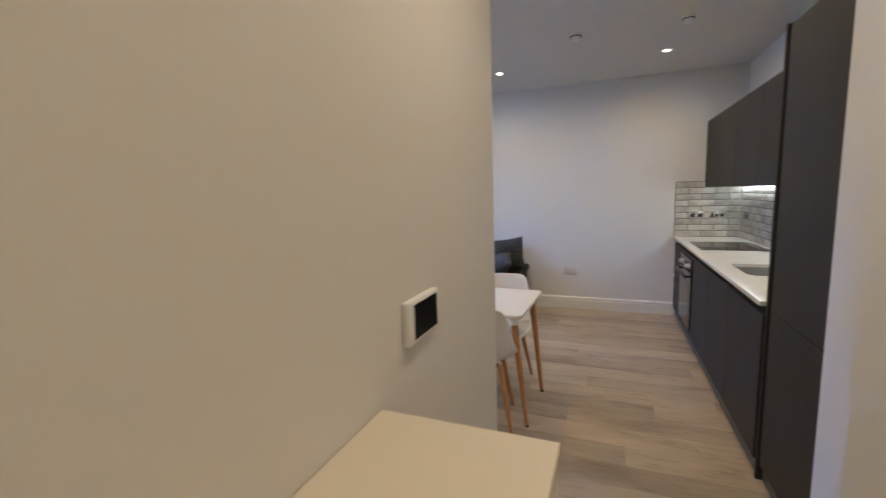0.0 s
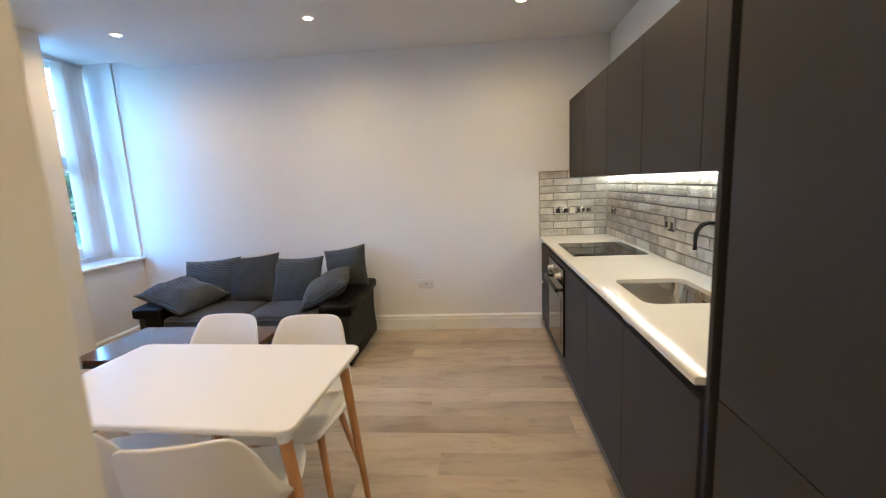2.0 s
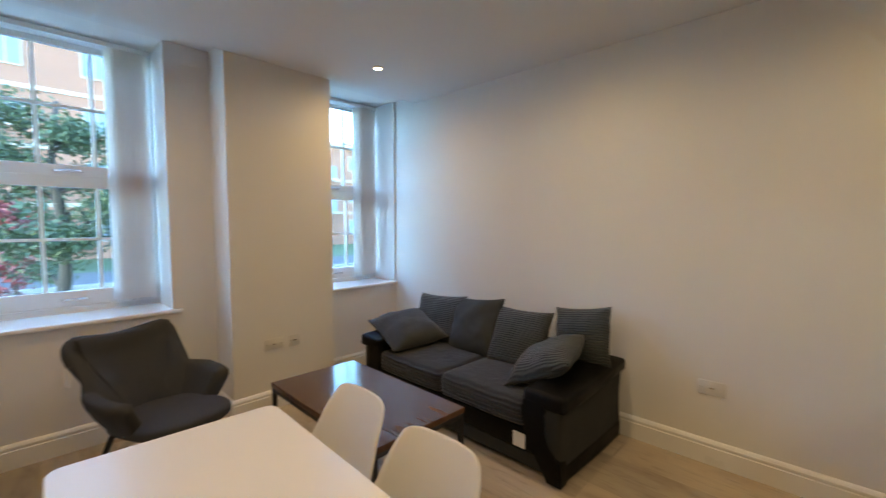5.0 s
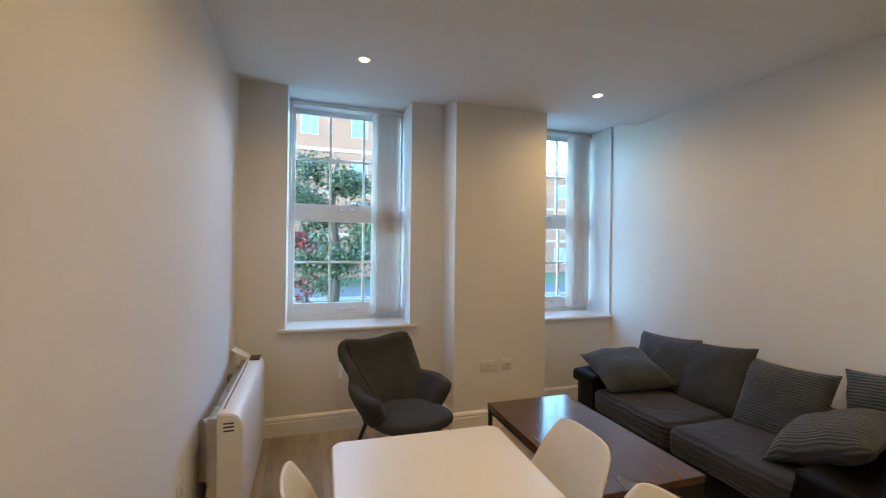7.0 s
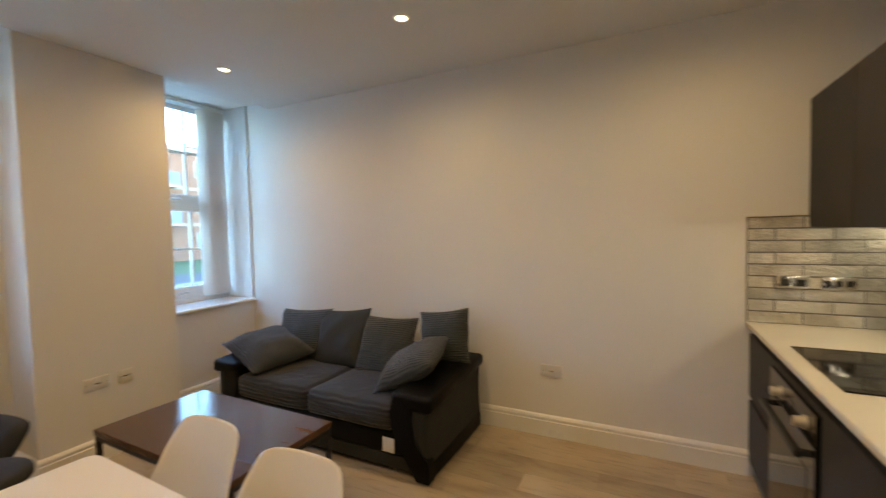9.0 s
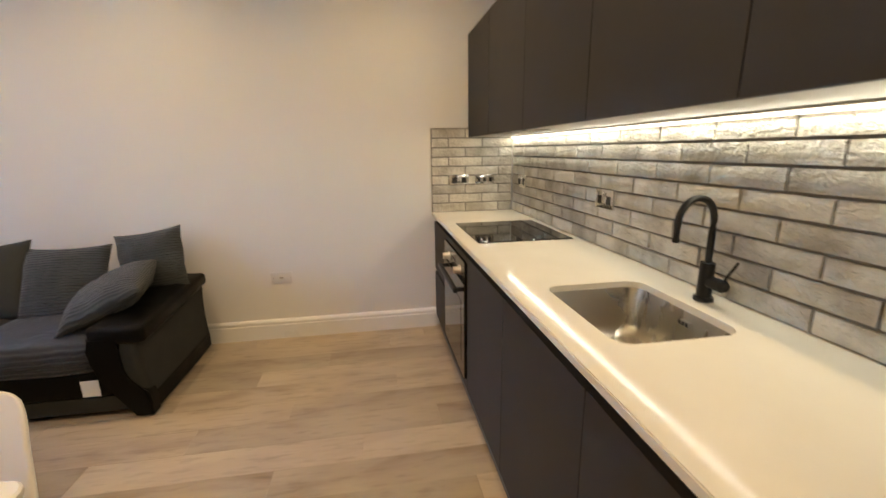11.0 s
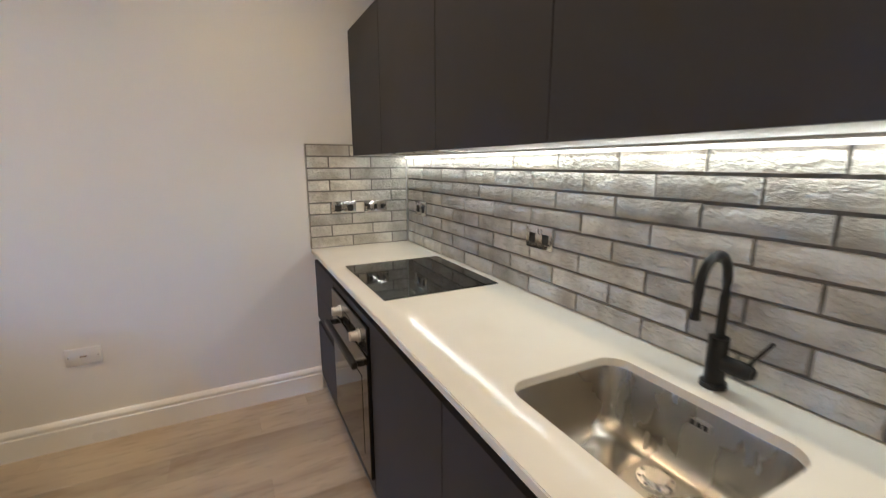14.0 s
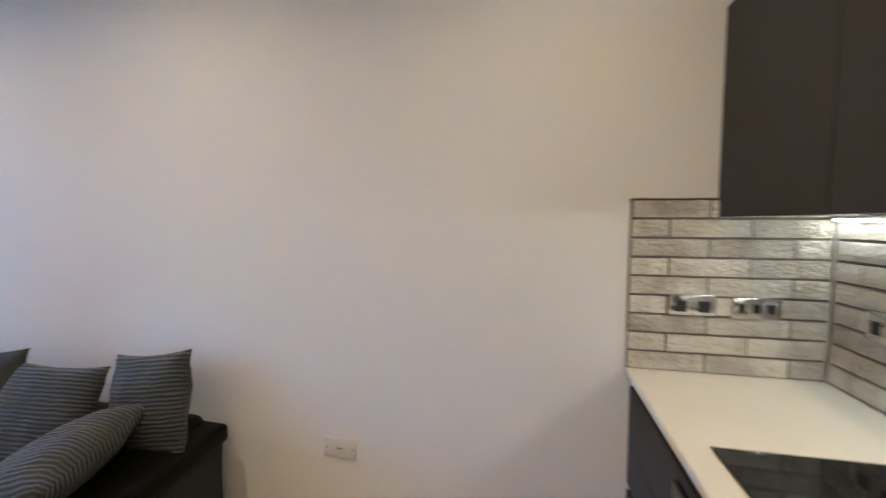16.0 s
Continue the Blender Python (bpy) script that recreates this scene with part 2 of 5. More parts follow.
skirting("baseboard_hall_step", (0.785, -2.3), (0.785, 0.268), (-1, 0))
skirting("baseboard_hall_return", (0.785, 0.25), (UNIT_X - 0.006, 0.25), (0, 1))


# ---- kitchen ----
UNIT_YS = (1.380, 1.990, 2.590, 3.185, 3.790, 4.297)
TOP_Z = 0.91


def base_unit(y0, y1, fronts, label, body_top=0.84):
    """A floor unit with its fronts: (z0, z1) of each door or drawer."""
    u = thing("kitchen_base_unit", (UNIT_X, y0, 0), label, "kitchen unit", "base units under the worktop")
    w = y1 - y0
    part("body", boxed((0.024, 0.001, 0.12), (0.59, w - 0.001, body_top), 0.001), M_CAB, u)
    part("plinth", boxed((0.026, 0.0, 0.0), (0.044, w, 0.098)), M_PLINTH, u, "plinth board, its grey lightened for the floor's reflection")
    part("finger_channel", boxed((0.03, 0.0, 0.842), (0.05, w, 0.886)), M_BLACK, u, "black finger-pull channel")
    for n, z0, z1 in fronts:
        part(n, boxed((0, 0.002, z0), (0.022, w - 0.002, z1), 0.0012), M_CAB, u)
    return u


DOOR = "charcoal matt laminate base unit with a plain handleless door"
base_unit(UNIT_YS[0], UNIT_YS[1], [("door", 0.10, 0.842)], DOOR)
base_unit(UNIT_YS[1], UNIT_YS[2], [("door", 0.10, 0.842)], DOOR, 0.68)
base_unit(UNIT_YS[2], UNIT_YS[3], [("door", 0.10, 0.842)], DOOR)
drawers = base_unit(UNIT_YS[4], UNIT_YS[5], [("drawer", 0.645, 0.842), ("drawer", 0.482, 0.642), ("drawer", 0.10, 0.452)], "charcoal matt laminate drawer unit with a black finger channel")
part("drawer_channel", boxed((0.012, 0.002, 0.452), (0.024, UNIT_YS[5] - UNIT_YS[4] - 0.002, 0.482)), M_BLACK, drawers, "black finger-pull channel")


def oven():
    y0, y1 = UNIT_YS[3], UNIT_YS[4]
    w = y1 - y0
    o = thing("built_in_oven", (UNIT_X, y0, 0), "black glass built-in electric oven under the hob", "oven")
    part("carcass", boxed((0.03, 0.002, 0.10), (0.58, w - 0.002, 0.84)), M_CAB, o)
    part("plinth", boxed((0.026, 0, 0), (0.044, w, 0.098)), M_PLINTH, o, "plinth board, its grey lightened for the floor's reflection")
    part("finger_channel", boxed((0.03, 0, 0.842), (0.05, w, 0.886)), M_BLACK, o, "black finger-pull channel")
    part("trim_panel", boxed((0.0, 0.002, 0.812), (0.022, w - 0.002, 0.842), 0.001), M_CAB, o)
    cp = part("control_panel", boxed((-0.012, 0.006, 0.70), (0.028, w - 0.006, 0.808), 0.003), M_OVEN, o, "glossy black control panel")
    door_ = part("oven_door", boxed((-0.014, 0.006, 0.165), (0.028, w - 0.006, 0.692), 0.003), M_OVEN, o, "black glass oven door")
    part("filler", boxed((0.0, 0.002, 0.10), (0.022, w - 0.002, 0.158), 0.001), M_CAB, o)
    part("window", boxed((-0.0155, 0.085, 0.235), (-0.0135, w - 0.085, 0.585), 0.0005), M_HOB, door_)
    for k in (0.105, 0.415):
        kb = bmesh.new()
        cyl(kb, (-0.012, k, 0.748), (-0.020, k, 0.748), 0.027, seg=28)
        cyl(kb, (-0.020, k, 0.748), (-0.048, k, 0.748), 0.021, 0.019, seg=28)
        box(kb, (-0.053, k - 0.004, 0.730), (-0.046, k + 0.004, 0.767), 0.001)
        part("knob", kb, M_KNOB, cp, "silver metal knob", angle=40)
    hb = boxed((-0.066, 0.025, 0.646), (-0.042, w - 0.065, 0.674), 0.007, 3)
    part("handle", hb, M_MATBLK, door_, "black bar handle", angle=40)
    for k in (0.045, w - 0.085):
        part("handle_bracket", boxed((-0.047, k - 0.008, 0.649), (-0.012, k + 0.008, 0.671), 0.002), M_MATBLK, door_)
    part("display", boxed((-0.0135, w / 2 - 0.05, 0.735), (-0.0118, w / 2 + 0.05, 0.765)), M_HOB, cp)
    return o


oven()

# tall unit and its end panel
tall = thing("tall_kitchen_unit", (UNIT_X + 0.013, 0.762, 0), "tall charcoal matt laminate integrated fridge unit", "kitchen unit")
part("body", boxed((0.024, 0.0, 0.10), (0.597, 0.559, 2.14)), M_CAB, tall)
part("plinth", boxed((0.026, 0.0, 0.0), (0.044, 0.596, 0.098)), M_PLINTH, tall, "plinth board, its grey lightened for the floor's reflection")
part("door", boxed((0.0, 0.002, 0.10), (0.022, 0.562, 0.877), 0.0015), M_CAB, tall)
part("door", boxed((0.0, 0.002, 0.881), (0.022, 0.562, 2.14), 0.0015), M_CAB, tall)
part("side_channel", boxed((0.028, 0.560, 0.10), (0.06, 0.597, 2.14)), M_BLACK, tall, "black vertical finger-pull channel")
part("end_panel", boxed((-0.003, 0.597, 0.0), (0.597, 0.6175, 2.155), 0.001), M_CAB, tall)

# wall units
for y0, y1 in ((1.382, 1.967), (1.967, 2.560), (2.560, 3.157), (3.157, 3.757), (3.757, 4.297)):
    u = thing("kitchen_wall_unit", (1.195, y0, 1.453), "charcoal matt laminate wall unit with a plain handleless door", "kitchen unit", "wall units above the worktop")
    w = y1 - y0
    part("body", boxed((0.022, 0.0005, 0.012), (0.338, w - 0.0005, 0.688)), M_CAB, u)
    part("door", boxed((0.0, 0.0022, 0.0), (0.020, w - 0.0022, 0.688), 0.0012), M_CAB, u)

M_UNDER = material("unit_underside", (0.40, 0.375, 0.335), 0.5, vary=0.03, grain=150, bump=0.03)
under = tagged(part("light_pelmet", boxed((1.217, 1.382, 1.456), (1.533, 4.297, 1.4645)), M_UNDER), "pale board under the wall units carrying the light strip", "pelmet")
strip = thing("led_strip", (1.512, 1.39, 1.440), "lit white led strip under the wall units", "light")
strip.matrix_world = pose(1.5235, 1.39, 1.442, 0, 31, 0)
part("channel", boxed((-0.010, 0, 0.002), (0.010, 2.885, 0.010)), M_WHITE, strip)
part("diffuser", boxed((-0.0055, 0.002, -0.002), (0.0055, 2.883, 0.0018), 0.001), M_LED, strip)
hood = thing("extractor_hood", (1.23, 3.20, 1.4485), "slim silver extractor built under the wall units", "extractor hood")
part("plate", boxed((0, 0, 0), (0.125, 0.53, 0.0072), 0.002), M_STEEL, hood)
part("filter", boxed((0.02, 0.06, -0.003), (0.105, 0.47, 0.001), 0.001), M_UNDER, hood)


# worktop with the sink cut out
def rounded_rect(x0, y0, x1, y1, r, n=6):
    pts = []
    for cx, cy, a0 in ((x1 - r, y1 - r, 0), (x0 + r, y1 - r, 90), (x0 + r, y0 + r, 180), (x1 - r, y0 + r, 270)):
        for k in range(n + 1):
            a = radians(a0 + 90 * k / n)
            pts.append((cx + r * math.cos(a), cy + r * math.sin(a)))
    return pts


SINK = (1.045, 2.045, 1.392, 2.490)
TOP = (UNIT_X - 0.017, 1.382, 1.548, 4.298)


def worktop():
    bm = bmesh.new()
    hole = rounded_rect(*SINK, 0.055)
    outer = [(TOP[2], TOP[3]), (TOP[0], TOP[3]), (TOP[0], TOP[1]), (TOP[2], TOP[1])]
    n = len(hole) // 4
    for z in (TOP_Z, TOP_Z - 0.022):
        h_ = [bm.verts.new((*p, z)) for p in hole]
        o_ = [bm.verts.new((*p, z)) for p in outer]
        for c in range(4):
            ring = h_[c * n:(c + 1) * n]
            for a, b in zip(ring, ring[1:]):
                bm.faces.new((o_[c], a, b))
            nxt = h_[((c + 1) * n) % len(h_)]
            bm.faces.new((o_[c], ring[-1], nxt, o_[(c + 1) % 4]))
        if z == TOP_Z:
            th, to = h_, o_
    for a, b in ((th, h_), (to, o_)):
        for k in range(len(a)):
            bm.faces.new((a[k], a[(k + 1) % len(a)], b[(k + 1) % len(a)], b[k]))
    edges = [e for e in bm.edges if all(abs(v.co.z - TOP_Z) < 1e-5 for v in e.verts) and len({round(f.normal.z) if f.normal.length else 0 for f in e.link_faces}) >= 1
             and any(abs(v.co.x - TOP[0]) < 1e-5 for v in e.verts) and all(abs(v.co.x - TOP[0]) < 1e-5 for v in e.verts)]
    bmesh.ops.bevel(bm, geom=edges, offset=0.003, segments=2, affect='EDGES')
    return tagged(part("worktop", bm, M_TOP), "white quartz worktop with an undermounted sink cut-out", "worktop")


worktop()


def sink():
    x0, y0, x1, y1 = SINK
    s_ = thing("kitchen_sink", ((x0 + x1) / 2, (y0 + y1) / 2, TOP_Z - 0.022), "brushed stainless steel undermount sink bowl", "sink")
    hx, hy = (x1 - x0) / 2 + 0.004, (y1 - y0) / 2 + 0.004
    bm = bmesh.new()
    levels = [(0.018, 0.0, 0.07), (0.0, 0.0, 0.058), (0.002, -0.005, 0.057), (0.010, -0.13, 0.06), (0.016, -0.155, 0.065), (0.035, -0.172, 0.07), (0.06, -0.1775, 0.07), (0.075, -0.178, 0.07), (0.11, -0.1785, 0.05)]
    rings = []
    for k, (inset, z, r) in enumerate(levels):
        d = -inset if k == 0 else inset
        rings.append([bm.verts.new((*p, z)) for p in rounded_rect(-hx + d, -hy + d, hx - d, hy - d, r, 6)])
    for a, b in zip(rings, rings[1:]):
        for k in range(len(a)):
            bm.faces.new((a[k], a[(k + 1) % len(a)], b[(k + 1) % len(a)], b[k]))
    bm.faces.new(rings[-1])
    part("bowl", bm, M_STEEL, s_, angle=60)
    dr = bmesh.new()
    cyl(dr, (0.098, 0.018, -0.1779), (0.098, 0.018, -0.172), 0.043, 0.040, 32)
    cyl(dr, (0.098, 0.018, -0.172), (0.098, 0.018, -0.164), 0.028, 0.026, 32)
    d_ = part("drain", dr, M_CHROME, s_, "round chrome basket strainer", angle=35)
    for a in range(8):
        c, q = math.cos(a * math.pi / 4), math.sin(a * math.pi / 4)
        b2 = bmesh.new()
        cyl(b2, (0.098 + 0.034 * c, 0.018 + 0.034 * q, -0.1722), (0.098 + 0.034 * c, 0.018 + 0.034 * q, -0.1712), 0.004, seg=10)
        part("drain_hole", b2, M_SLOT, d_)
    ov = part("overflow", boxed((hx - 0.012, -0.045, -0.048), (hx - 0.002, 0.005, -0.026), 0.004), M_STEEL, s_, "steel overflow cover", angle=40)
    for k in (-0.034, -0.020, -0.006):
        part("overflow_slot", boxed((hx - 0.0135, k - 0.005, -0.043), (hx - 0.0115, k + 0.005, -0.031), 0.001), M_SLOT, ov)
    return s_


sink()


def tap():
    t_ = thing("kitchen_tap", (1.466, 2.275, TOP_Z), "matt black swan-neck mixer tap", "tap")
    bm = bmesh.new()
    cyl(bm, (0, 0, 0), (0, 0, 0.012), 0.028, 0.027, 28)
    cyl(bm, (0, 0, 0.012), (0, 0, 0.118), 0.0205, seg=28)
    part("body", bm, M_MATBLK, t_, angle=40)
    pts = [(0, 0, 0.118), (0, 0, 0.21)]
    for k in range(13):
        a = math.pi * k / 12
        pts.append(((-0.068 + 0.068 * math.cos(a)) * 0.98, (-0.068 + 0.068 * math.cos(a)) * 0.15, 0.245 + 0.068 * math.sin(a)))
    pts.append((-0.136 * 0.98, -0.136 * 0.15, 0.190))
    part("spout", tube(bmesh.new(), pts, 0.0098, 16), M_MATBLK, t_, angle=50)
    lv = bmesh.new()
    cyl(lv, (0.0, -0.018, 0.062), (0.0, -0.066, 0.062), 0.0185, seg=24)
    cyl(lv, (0.0, -0.066, 0.062), (0.0, -0.076, 0.062), 0.0185, 0.012, seg=24)
    lever = part("valve", lv, M_MATBLK, t_, angle=40)
    part("lever", tube(bmesh.new(), [(0, -0.060, 0.07), (0.0, -0.080, 0.105), (0.0, -0.102, 0.142)], [0.0045, 0.004, 0.0035], 10), M_MATBLK, lever, smooth=True)
    return t_


tap()

hob = thing("induction_hob", (0.992, 3.176, TOP_Z), "black glass electric hob set in the worktop", "hob")
part("glass", boxed((0, 0, 0), (0.50, 0.580, 0.006), 0.002), M_HOB, hob)
M_HOBMARK = material("hob_print", (0.016, 0.016, 0.017), 0.12, bump=0)
for cx, cy, r in ((0.15, 0.15, 0.09), (0.15, 0.43, 0.075), (0.36, 0.15, 0.075), (0.36, 0.43, 0.09)):
    rb = bmesh.new()
    surface(rb, lambda u, v, cx=cx, cy=cy, r=r: (cx + (r + 0.0015 * v) * math.cos(2 * math.pi * u), cy + (r + 0.0015 * v) * math.sin(2 * math.pi * u), 0.0063), 40, 1, True)
    part("cooking_zone", rb, M_HOBMARK, hob)


def socket(name, m, w, h, mat, kind, label):
    """A wall plate facing -y of its own pose; kind: double, single, blank, switches."""
    s_ = thing(name, (0, 0, 0), label, "socket")
    s_.matrix_world = m
    part("plate", boxed((-w / 2, -0.009, -h / 2), (w / 2, 0, h / 2), 0.003), mat, s_, angle=40)
    outlets = {"double": (-w / 4, w / 4), "single": (0,), "blank": (), "switches": ()}[kind]
    if mat is M_PLATE:
        for c in outlets:
            part("insert", boxed((c - 0.018, -0.0094, -0.024), (c + 0.018, -0.0085, 0.014), 0.0003), M_SLOT, s_, "black plastic insert")
    for c in outlets:
        for dx, dz, sw, sh in ((0, 0.014, 0.005, 0.010), (-0.011, -0.008, 0.008, 0.0045), (0.011, -0.008, 0.008, 0.0045)):
            part("pin_slot", boxed((c + dx - sw / 2, -0.0099, dz - 0.008 - sh / 2), (c + dx + sw / 2, -0.0085, dz - 0.008 + sh / 2)), M_BLACK, s_)
    if kind == "double":
        for c in (-0.009, 0.009):
            part("rocker", boxed((c - 0.006, -0.0125, 0.012), (c + 0.006, -0.0085, 0.032), 0.0015), M_CHROME if mat is not M_WHITE else M_WHITE, s_)
    if kind == "switches":
        for c in (-0.044, 0.0, 0.044):
            part("rocker", boxed((c - 0.010, -0.0125, -0.015), (c + 0.010, -0.0085, 0.015), 0.002), M_SLOT, s_)
    if kind == "blank":
        for c in (-w / 2 + 0.014, w / 2 - 0.014):
            part("screw", boxed((c - 0.003, -0.0098, -0.003), (c + 0.003, -0.0085, 0.003), 0.001), M_PLATE, s_)
        part("outlet", boxed((-0.014, -0.0100, -0.004), (0.014, -0.0085, 0.004), 0.001), M_PLATE, s_)
    return s_



# ---- ceiling lamps ----
WARM = (1.0, 0.695, 0.375)


def downlight(x, y, energy):
    d = thing("ceiling_downlight", (x, y, CEIL), "lit round white recessed ceiling downlight", "downlight", "recessed ceiling downlights")
    rb = bmesh.new()
    prof = [(0.030, -0.001), (0.034, -0.006), (0.043, -0.006), (0.046, -0.003), (0.046, 0.0)]
    surface(rb, lambda u, v: (prof[round(v * 4)][0] * math.cos(2 * math.pi * u), prof[round(v * 4)][0] * math.sin(2 * math.pi * u), prof[round(v * 4)][1]), 32, 4, True)
    part("bezel", rb, M_WHITE, d, smooth=True)
    lb = bmesh.new()
    cyl(lb, (0, 0, -0.0005), (0, 0, -0.003), 0.030, 0.027, seg=28)
    part("lens", lb, M_LENS, d, "glowing warm lens")
    lamp_light("downlight_beam", look((x, y, CEIL - 0.012), (x, y, 0)), energy, WARM, size=0.03, spot=174, blend=1.0)


for lx in (-2.37, -0.85, 0.69):
    for ly in (1.66, 3.45):
        downlight(lx, ly, LAMP)
downlight(0.35, 0.12, LAMP * 0.82)
downlight(0.35, -1.45, LAMP * 0.72)
lamp_light("led_strip_beam", pose(1.5235, 2.832, 1.442, 0, 31, 0) @ Matrix.Translation((0, 0, -0.005)), LED, (0.97, 0.93, 0.75), 'AREA', sx=0.010, sy=2.88)

# ---- windows ----
M_FRAME = material("window_paint", (0.80, 0.80, 0.79), 0.35, vary=0.02, bump=0.03)
M_GLASS = bpy.data.materials.new("window_glass")
_t, _n, _l, _b = nodes_of(M_GLASS)
_b.inputs["Transmission Weight"].default_value = 1.0
_b.inputs["Roughness"].default_value = 0.0
_b.inputs["IOR"].default_value = 1.02
M_BLIND = material("blind_fabric", (0.82, 0.80, 0.74), 0.8, vary=0.04, scale=8, grain=500, bump=0.2)
_t, _n, _l, _b = nodes_of(M_BLIND)
_tr, _mx = _n.new("ShaderNodeBsdfTranslucent"), _n.new("ShaderNodeMixShader")
_tr.inputs[0].default_value = (0.95, 0.89, 0.86, 1)
_mx.inputs[0].default_value = 0.72
_out = _n["Material Output"]
_l.new(_b.outputs[0], _mx.inputs[1])
_l.new(_tr.outputs[0], _mx.inputs[2])
_l.new(_mx.outputs[0], _out.inputs[0])


def window(name, y0):
    """A white sash window of two sashes, six panes each, with its sill."""
    w = tagged(new(name), "white painted sash window with glazing bars", "window", kind="structure")
    w.matrix_world = pose(-3.62, y0, 0)
    W = WIN_W
    z0, z1 = SILL_Z, HEAD_Z
    J = 0.020
    fr = bmesh.new()
    box(fr, (-0.06, 0, z0), (0.06, J, z1), 0.003)
    box(fr, (-0.06, W - J, z0), (0.06, W, z1), 0.003)
    box(fr, (-0.059, J, z1 - 0.035), (0.059, W - J, z1), 0.003)
    box(fr, (-0.059, J, z0), (0.059, W - J, z0 + 0.045), 0.003)
    part("window_frame", fr, M_FRAME, w)
    part("window_sill", boxed((0.06, 0.001, z0 - 0.026), (0.422, W - 0.001, z0 + 0.004), 0.004), M_SILL, w)
    part("sill_nose", boxed((0.4225, -0.06, z0 - 0.026), (0.458, W + min(0.06, FAR_Y - y0 - W - 0.002), z0 + 0.004), 0.010, 3), M_SILL, w, angle=50)
    for k, (a, b, dx) in enumerate(((0.880, 1.800, 0.020), (1.785, 2.735, -0.022))):
        sb = bmesh.new()
        st = 0.032
        box(sb, (dx - 0.018, J, a), (dx + 0.018, J + st, b), 0.003)
        box(sb, (dx - 0.018, W - J - st, a), (dx + 0.018, W - J, b), 0.003)
        lo, hi = (0.110, 0.080) if k == 0 else (0.095, 0.045)
        box(sb, (dx - 0.0178, J + st, a), (dx + 0.0178, W - J - st, a + lo), 0.003)
        box(sb, (dx - 0.0178, J + st, b - hi), (dx + 0.0178, W - J - st, b), 0.003)
        s_ = part("sash", sb, M_FRAME, w)
        ya, yb, za, zb = J + st, W - J - st, a + lo, b - hi
        for j in (1, 2):
            yc = ya + (yb - ya) * j / 3
            part("glazing_bar", boxed((dx - 0.016, yc - 0.010, za), (dx + 0.016, yc + 0.010, zb), 0.003), M_FRAME, s_)
        zc = (za + zb) / 2
        part("glazing_bar", boxed((dx - 0.0155, ya, zc - 0.010), (dx + 0.0155, yb, zc + 0.010), 0.003), M_FRAME, s_)
        for j in range(3):
            for q in range(2):
                p_ = part("pane", boxed((dx - 0.002, ya + (yb - ya) * j / 3, za + (zb - za) * q / 2), (dx + 0.002, ya + (yb - ya) * (j + 1) / 3, za + (zb - za) * (q + 1) / 2)), M_GLASS, s_)
                p_.visible_shadow = False
        hb = bmesh.new()
        zh = a + 0.05
        tube(hb, [(dx + 0.018, W / 2 - 0.07, zh), (dx + 0.044, W / 2 - 0.062, zh), (dx + 0.048, W / 2 + 0.062, zh + 0.006), (dx + 0.018, W / 2 + 0.07, zh)], 0.0075, 8)
        part("sash_lift", hb, M_CHROME, s_, "chrome sash lift", smooth=True)
    return w


def blind(y0):
    """A vertical blind, its louvres drawn together at one side."""
    b = thing("vertical_blind", (-3.505, y0, 0), "cream fabric vertical blind drawn aside", "blind")
    part("head_rail", boxed((-0.02, 0.03, HEAD_Z - 0.045), (0.02, WIN_W - 0.015, HEAD_Z - 0.012), 0.003), M_FRAME, b)
    for k in range(11):
        y = WIN_W - 0.272 + 0.0205 * k
        lb = bmesh.new()
        tilt = 0.10 * math.sin(k * 2.1)
        box(lb, (-0.044, -0.0006, 0.905), (0.044, 0.0006, HEAD_Z - 0.05))
        bmesh.ops.transform(lb, matrix=Matrix.Translation((0, y, 0)) @ Matrix.Rotation(0.42 + tilt, 4, 'Z'), verts=lb.verts)
        part("louvre", lb, M_BLIND, b)
        part("weight", boxed((-0.040, y - 0.004, 0.89), (0.040, y + 0.004, 0.912), 0.001), M_WHITE, b)
    ch = bmesh.new()
    cyl(ch, (0.045, WIN_W - 0.25, 1.25), (0.045, WIN_W - 0.25, HEAD_Z - 0.03), 0.002, seg=6)
    part("cord", ch, M_WHITE, b)
    return b


for k, y0 in enumerate(WINS):
    window("window_%d" % (k + 1), y0)
    blind(y0)

# ---- sockets, intercom, detectors ----
M_SCREEN = material("dark_screen", (0.008, 0.008, 0.010), 0.12, vary=0.05, bump=0)
M_SOCKET = material("white_socket_plastic", (0.70, 0.685, 0.655), 0.38, vary=0.02, grain=120, bump=0.02)
socket("wall_socket", pose(-0.205, FAR_Y, 0.470), 0.146, 0.086, M_SOCKET, "blank", "white double blank outlet plate on the wall")
socket("wall_socket", pose(PIER_X, 2.785, 0.515, 0, 0, 90), 0.146, 0.086, M_SOCKET, "blank", "white double outlet plate on the pier")
socket("data_outlet", pose(PIER_X, 2.955, 0.515, 0, 0, 90), 0.086, 0.086, M_SOCKET, "blank", "white square outlet plate on the pier")
socket("fused_spur", pose(-1.72, SOUTH_Y, 0.44, 0, 0, 180), 0.086, 0.086, M_SOCKET, "single", "white switched outlet beside the heater")
socket("worktop_socket", pose(1.123, 4.283, 1.150), 0.146, 0.072, M_PLATE, "double", "polished metal double socket on the brick tiles")
socket("switch_plate", pose(1.318, 4.283, 1.146), 0.146, 0.072, M_PLATE, "switches", "polished metal triple switch plate on the brick tiles")
socket("worktop_socket", pose(1.533, 2.968, 1.138, 0, 0, -90), 0.146, 0.086, M_PLATE, "double", "polished metal double socket on the brick tiles")
